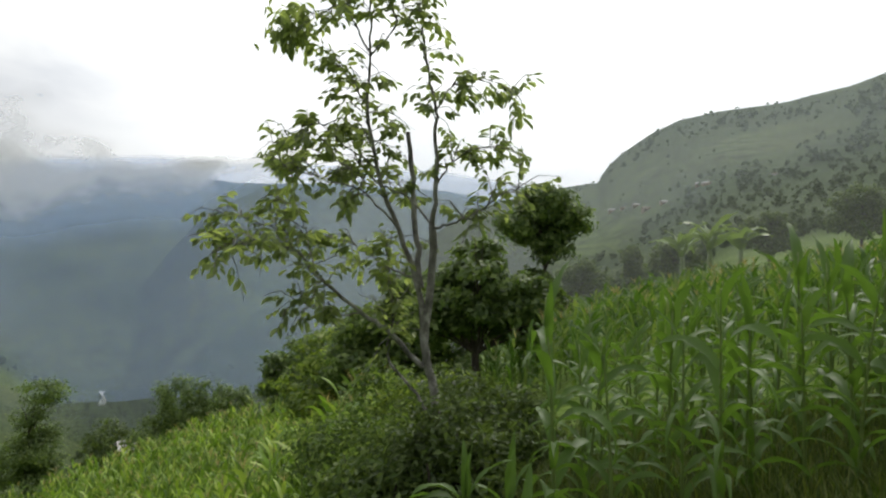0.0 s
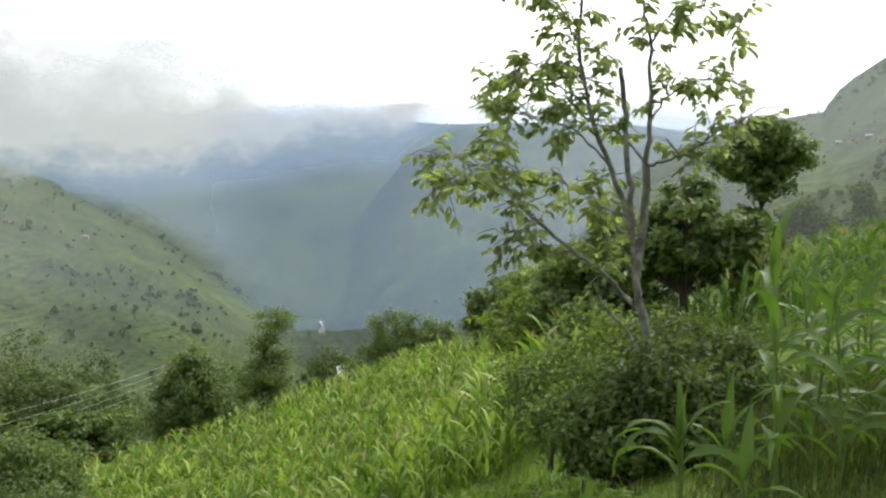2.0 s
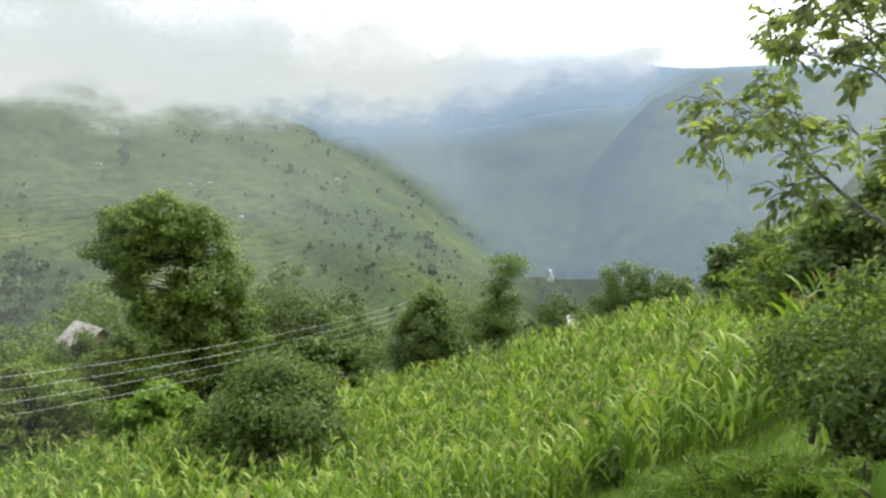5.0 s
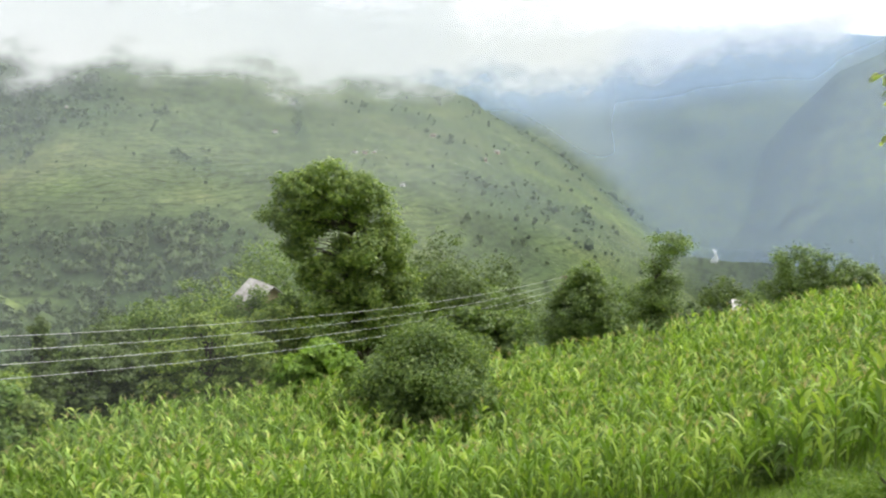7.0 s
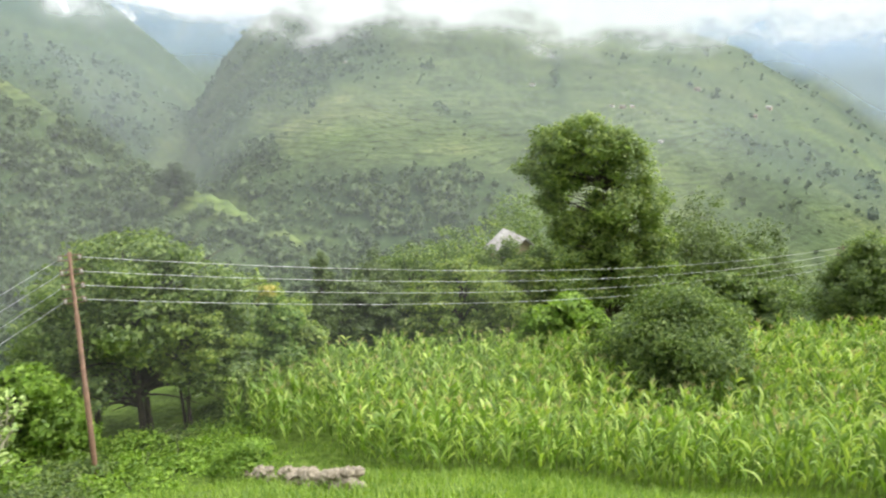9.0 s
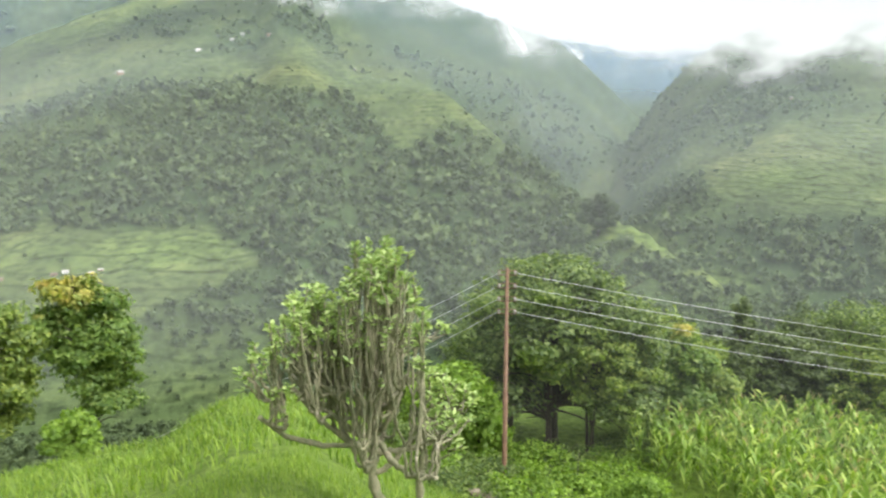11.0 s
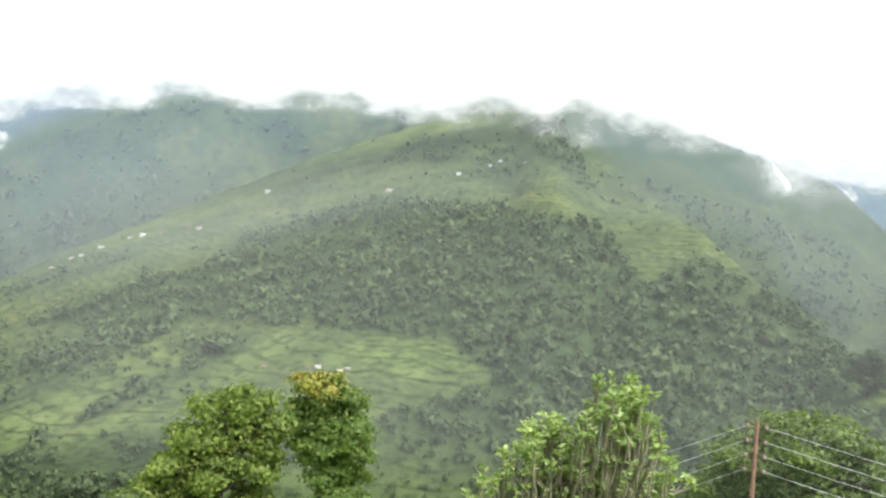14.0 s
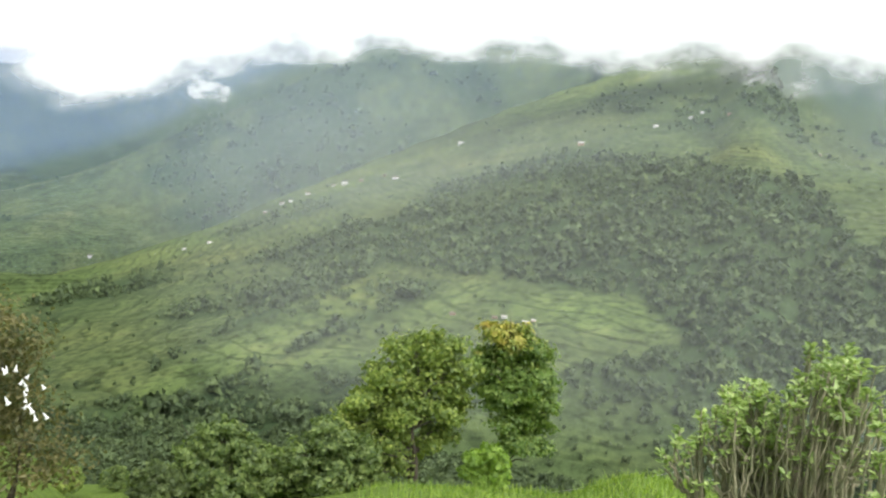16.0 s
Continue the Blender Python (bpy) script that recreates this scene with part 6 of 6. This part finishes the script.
# ---- heap of stones ----
def stone_mesh(seed):
    g = np.random.default_rng(seed)
    bm = bmesh.new()
    bmesh.ops.create_icosphere(bm, subdivisions=1, radius=0.5)
    for v in bm.verts:
        v.co *= g.uniform(0.75, 1.15)
        v.co.z *= 0.62
        v.co.x *= 1.25
    me = bpy.data.meshes.new("stone")
    bm.to_mesh(me)
    bm.free()
    me.materials.append(M_STONE)
    return me


STONES = [stone_mesh(500 + i) for i in range(6)]


def stone_row(label, a, b, count, seed, size):
    g = np.random.default_rng(seed)
    ob = new("stone_wall")
    (az0, r0), (az1, r1) = a, b
    for i in range(count):
        q = g.random()
        az, r = az0 + (az1 - az0) * q, r0 + (r1 - r0) * q
        p = bearing(az, r, 0)
        p += Vector((g.normal(0, 0.16), g.normal(0, 0.16), 0))
        lev = g.choice([0.05, 0.05, 0.16, 0.26, 0.34])
        d = math.hypot(p.x, p.y)
        p.z = float(land(math.degrees(math.atan2(-p.x, p.y)), d)) + lev
        s = part("stone", STONES[i % 6], ob)
        s.matrix_basis = Matrix.Translation(p) @ pose(0, 0, 0, g.normal(0, 15), g.normal(0, 15), g.uniform(0, 360)) @ Matrix.Scale(size * g.uniform(0.7, 1.4), 4)
    return tagged(ob, label, "stone wall")


stone_row("tumbled pale field stones of a dry wall in the grass", (77.6, 22.6), (69.4, 13.6), 190, 511, 0.24)
stone_row("few pale stones half buried in creepers", (90.4, 21.8), (88.2, 21.6), 10, 512, 0.4)


# ---- bananas ----
def banana(name, az, r, top_el, seed, count=9, ln=1.6):
    g = np.random.default_rng(seed)
    ob = new(name)
    h = fits(az, r, top_el) * 0.62
    st = Pile()
    tube(st, [(0, 0, -0.2), (0.03, 0, h * 0.5), (0, 0, h)], [0.12, 0.1, 0.06], 8)
    part("stem", st.mesh("stem", M_STALK), ob)
    for i in range(count):
        p = Pile()
        maize_leaf(p, (0, 0, h * g.uniform(0.88, 1.0)), i * 2.4 + g.normal(0, 0.2), ln * g.uniform(0.8, 1.15), 0.42 * ln / 1.6, g.uniform(0.7, 1.4), g.uniform(1.0, 2.2), 8, g, True)
        part("leaf", p.mesh("leaf", M_BANANA), ob)
    put(ob, az, r)
    return tagged(ob, "banana plant with broad drooping pale green leaves", "banana plant")


for i, (az, r, e) in enumerate([(-18.6, 25, 3.2), (-20.6, 26, 2.9), (-16.8, 26.5, 2.3), (58.4, 50, -12.3), (57.2, 49, -13.0), (59.8, 51, -13.2)]):
    banana("banana_plant", az, r, e, 600 + i, 11, 1.15 if r < 30 else 2.2)


# ---- houses ----
def box(pile, x0, x1, y0, y1, z0, z1):
    v = [(x, y, z) for z in (z0, z1) for y in (y0, y1) for x in (x0, x1)]
    pile.add(v, [(0, 2, 3, 1), (4, 5, 7, 6), (0, 1, 5, 4), (2, 6, 7, 3), (0, 4, 6, 2), (1, 3, 7, 5)])


def slope(pile, a, b, c, d, thick):
    """A flat slab with the given upper corners."""
    n = (Vector(b) - Vector(a)).cross(Vector(d) - Vector(a)).normalized() * thick
    up = [Vector(q) for q in (a, b, c, d)]
    v = [tuple(q) for q in up] + [tuple(q - n) for q in up]
    pile.add(v, [(0, 1, 2, 3), (7, 6, 5, 4), (0, 4, 5, 1), (1, 5, 6, 2), (2, 6, 7, 3), (3, 7, 4, 0)])


def house(name, label, place, turn, w, d, h, roof_mat, wall_mat, rise=0.9, deep=0.0):
    ob = new(name)
    wall = Pile()
    box(wall, -w / 2, w / 2, -d / 2, d / 2, -max(h * 0.6, deep), h)
    for s in (-1, 1):
        x = s * w / 2
        wall.add([(x, -d / 2, h), (x, d / 2, h), (x, 0.02, h + rise * 0.9), (x, -0.02, h + rise * 0.9)], [(0, 1, 2, 3)])
    part("wall", wall.mesh("wall", wall_mat, False), ob)
    o = 0.12 * d
    for s in (-1, 1):
        rf = Pile()
        q = [(-w / 2 - o, 0, h + rise), (w / 2 + o, 0, h + rise), (w / 2 + o, s * (d / 2 + o), h - rise * 0.2), (-w / 2 - o, s * (d / 2 + o), h - rise * 0.2)]
        slope(rf, *(q if s < 0 else q[::-1]), 0.06)
        part("roof", rf.mesh("roof", roof_mat, False), ob)
    for x, ww, z0, z1, nm in ((-w * 0.2, 0.16 * w, 0, h * 0.7, "door"), (w * 0.22, 0.14 * w, h * 0.35, h * 0.7, "window")):
        p = Pile()
        box(p, x - ww / 2, x + ww / 2, -d / 2 - 0.04, -d / 2 + 0.05, z0, z1)
        part(nm, p.mesh(nm, M_SHADE, False), ob)
    ob.matrix_basis = Matrix.Translation(place) @ pose(0, 0, 0, 0, 0, turn)
    return tagged(ob, label, "house")


def meets(az, el):
    """The distance at which a line of sight first meets the far slopes."""
    r = np.geomspace(90, 3200, 1500)
    z = EYE + r * math.tan(radians(el))
    hit = np.where(land(np.full_like(r, az), r) >= z)[0]
    return float(r[hit[0]]) if len(hit) else 3000.0


spur_r = meets(81.4, -10.6)
tree("lone_tree", "dark lone tree above a pale terraced field", 81.4, spur_r, spur_r * (math.tan(radians(-7.4)) - math.tan(radians(-10.6))), ROUND, 7000, (0.06 * spur_r / 30, 0.045 * spur_r / 30), 0.5, M_TREE_DARK, 1, 171)
hut_r = 50.0
house("old_hut", "old hut with a weathered pale gabled roof", bearing(56.7, hut_r, hut_r * math.tan(radians(-12.9)) + EYE - 3.1), 56.7 - 62, 2.6, 2.3, 2.0, M_TIN, M_MUD, 1.0, 5.0)
house("field_shed", "small shed with a pale tin roof below the field", bearing(21.2, 52, 52 * math.tan(radians(-13.1)) + EYE - 2.3), 21.2 + 8, 2.0, 1.8, 1.8, M_TIN, M_WHITE, 0.4, 6.0)

FAR_HOUSES = [(123.7, 0.4), (132.8, -3.3), (130.8, -2.8), (129.1, -2.3), (136.4, -4.8), (135.8, -4.6), (141.4, -7.8), (143.1, -8.3), (134.6, -4.0), (115.0, 0.9), (107.6, 3.2), (106.9, 3.6), (105.1, 3.6),
              (109.9, 2.5), (99.2, 1.2), (149.2, -9.2), (139.1, -6.7), (123.4, -12.2), (120.2, -12.2), (119.5, -12.1), (117.9, -12.4), (117.3, -12.2), (128.3, -2.5), (137.6, -5.5), (132.0, -3.1)]
FAR_HOUSES_B = [(69.1, -0.8), (63.4, -1.1), (49.9, -3.8), (49.2, -3.9), (48.5, -3.8), (46.4, -6.2), (39.5, -3.7), (40.4, -4.3), (55.6, -2.4), (44.2, -2.6), (52.5, -5.8),
                (-18.7, 4.6), (-18.2, 4.5), (-13.0, 2.9), (-13.9, 3.1), (-14.6, 2.8), (-12.2, 2.7), (-15.8, 3.3), (-23.0, 5.2)]
g_h = np.random.default_rng(77)
for az, el in FAR_HOUSES + FAR_HOUSES_B:
    r = meets(az, el)
    z = float(land(az, r))
    w = g_h.uniform(3.6, 6.6) * (0.5 if r < 500 else 1.0)
    house("farmhouse", "distant farmhouse with pale walls and a tin roof", bearing(az, r, z - 0.5), az + g_h.normal(0, 22), w, w * 0.6, w * 0.5, M_TIN if g_h.random() < 0.75 else M_WOOD, M_WHITE if g_h.random() < 0.5 else M_MUD, w * 0.18)


# ---- waterfall ----
def waterfall(az, el0, el1):
    p = Pile()
    g = np.random.default_rng(801)
    for k in range(3):
        pts, wd = [], []
        for i in range(7):
            e = el0 + (el1 - el0) * i / 6
            a = az + 0.12 * math.sin(i * 1.1 + k) + (k - 1) * 0.08
            r = meets(a, e) - 6
            pts.append(bearing(a, r, EYE + r * math.tan(radians(e))))
            wd.append((0.5 + 1.3 * (i / 6) ** 1.5 + 0.3 * math.sin(i * 2.3 + k)) * r / 1100)
        tube(p, pts, wd, 5)
    return tagged(new("waterfall", p.mesh("waterfall", M_FALL)), "small white waterfall deep in the valley", "waterfall", kind="structure")


waterfall(23.65, -10.0, -10.9)


# ---- white-flowered shrub ----
def blossom_tree(az, r):
    ob = bush("blossom_shrub", "brownish green shrub with drooping white blossoms", az, r, [(0, 0, 2.2, 0.9, 1.4), (-0.6, 0.2, 1.2, 0.9, 1.0), (0.5, 0, 1.0, 0.7, 0.9)], 6000, (0.11, 0.06), M_SHRUB_DULL, 811)
    g = np.random.default_rng(812)
    for i in range(16):
        p = Pile()
        side = 0.35 if i % 2 else 0.62
        x, y, z = side + g.normal(0, 0.1), -0.75 + g.normal(0, 0.1), (2.25 if i % 2 else 1.85) + g.normal(0, 0.14)
        a, k = g.uniform(0, 6.28), g.uniform(0.32, 0.5)
        c, t = math.cos(a) * k, g.uniform(0.6, 1.1) * k
        tube(p, [(x, y, z), (x + 0.05 * c, y, z - 0.08 * t), (x + 0.1 * c, y, z - 0.18 * t), (x + 0.13 * c, y, z - 0.24 * t), (x + 0.14 * c, y, z - 0.25 * t)], [0.012 * k, 0.03 * k, 0.045 * k, 0.09 * k, 0.06 * k], 8)
        part("blossom", p.mesh("blossom", M_TIP_WHITE), ob, "white trumpet blossom")
    return ob


blossom_tree(154.0, 13.5)


# ---- woods on the far slopes ----
def clump_shape(seed, count, size):
    """A lumpy tree crown of many small leaf sprays that face outwards."""
    g = np.random.default_rng(seed)
    hubs = g.normal(size=(6, 3))
    hubs = hubs / np.linalg.norm(hubs, axis=1)[:, None] * np.array([0.5, 0.5, 0.45]) + np.array([0, 0, 0.1])
    o = g.normal(size=(count, 3))
    o[:, 2] = np.abs(o[:, 2]) * 1.1 - 0.35
    o /= np.linalg.norm(o, axis=1)[:, None]
    p = Pile()
    leaf_quads(p, hubs[g.integers(0, 6, count)] + o * g.uniform(0.38, 0.62, count)[:, None], size, size * 0.9, 0.2, g, True, o)
    return np.concatenate(p.v), np.concatenate(p.f)


def far_wood():
    g = np.random.default_rng(901)
    shapes = [clump_shape(i, 68, 0.53) for i in range(5)] + [clump_shape(i, 25, 0.87) for i in range(5, 10)]
    n = 86000
    az = g.uniform(-33, 158, n)
    r = np.exp(g.uniform(math.log(85), math.log(1960), n))
    ok = (r < 1450) | (az > 108)
    az, r = az[ok], r[ok]
    n = len(az)
    c = cover(az, r)
    x, y = -np.sin(np.radians(az)) * r, np.cos(np.radians(az)) * r
    hedge = np.clip(fractal(x, y, 45.0, 71, 3) * 3.0 - 0.6, 0, 1) * 0.15 + np.clip(1 - np.abs(fractal(x, y, 110.0, 73, 2)) / 0.035, 0, 1) * 0.2 * (az > 30) + 0.008
    rich = rich_fields(az, r, np.degrees(np.arctan2(land(az, r) - EYE, r)))
    keep = g.random(n) < np.maximum(c ** 1.3 * 0.72 * np.clip(r / 420, 0.4, 1), hedge) * (1 - 0.97 * np.clip(rich * 1.3, 0, 1)) * np.where(az < 4, 0.6, np.where((az > 26) & (az < 60) & (r > 400), 0.45, 1.0))
    az, r, x, y = az[keep], r[keep], x[keep], y[keep]
    z = land(az, r)
    ahead = land(az, r * 1.02)
    dense = c[keep]
    size = (g.uniform(0.7, 1.7, len(az)) + dense * g.exponential(1.0, len(az)).clip(0.2, 3.0)) * np.clip(r / 420, 0.55, 1.25) * np.where(r > 1450, 1.5, 1.0) * (1 + 0.22 * dense) * np.where(az < 5, 0.52, 1.0) * np.where((az < -8) & (r > 540), 0.5, 1.0)
    ob = new("far_woods")
    for j, (v, f) in enumerate(shapes):
        sel = (np.arange(len(az)) % 5 == j % 5) & ((r < 330) == (j < 5))
        m = sel.sum()
        a = g.uniform(0, 6.28, m)[:, None]
        s = size[sel][:, None]
        tall = g.uniform(0.8, 1.5, m)[:, None]
        vx = (v[None, :, 0] * np.cos(a) - v[None, :, 1] * np.sin(a)) * s + x[sel][:, None]
        vy = (v[None, :, 0] * np.sin(a) + v[None, :, 1] * np.cos(a)) * s + y[sel][:, None]
        vz = v[None, :, 2] * s * tall + (z[sel] + size[sel] * 0.75)[:, None]
        vv = np.stack([vx, vy, vz], -1).reshape(-1, 3)
        ff = (f[None] + (np.arange(m) * len(v))[:, None, None]).reshape(-1, 3)
        q = part("crowns", mesh_of("crowns", vv, ff, M_WOODS, False), ob)
        q["kind"] = "stuff"
    return tagged(ob, "dense dark green woodland and scattered trees on the hillsides", "woodland", kind="stuff")


def woods_material():
    m = leaf_material("woodland_crown", (0.052, 0.079, 0.038), (0.077, 0.117, 0.051), (0.116, 0.162, 0.068), 0.8, 0.1, 0.02)
    n, l = m.node_tree.nodes, m.node_tree.links
    k = noise_node(n, l, 0.9, 5, 0.7)
    b = n.new("ShaderNodeBump")
    b.inputs["Strength"].default_value, b.inputs["Distance"].default_value = 1.0, 1.2
    l.new(k.outputs[0], b.inputs["Height"])
    l.new(b.outputs[0], n["Principled BSDF"].inputs["Normal"])
    return m


M_WOODS = woods_material()
far_wood()
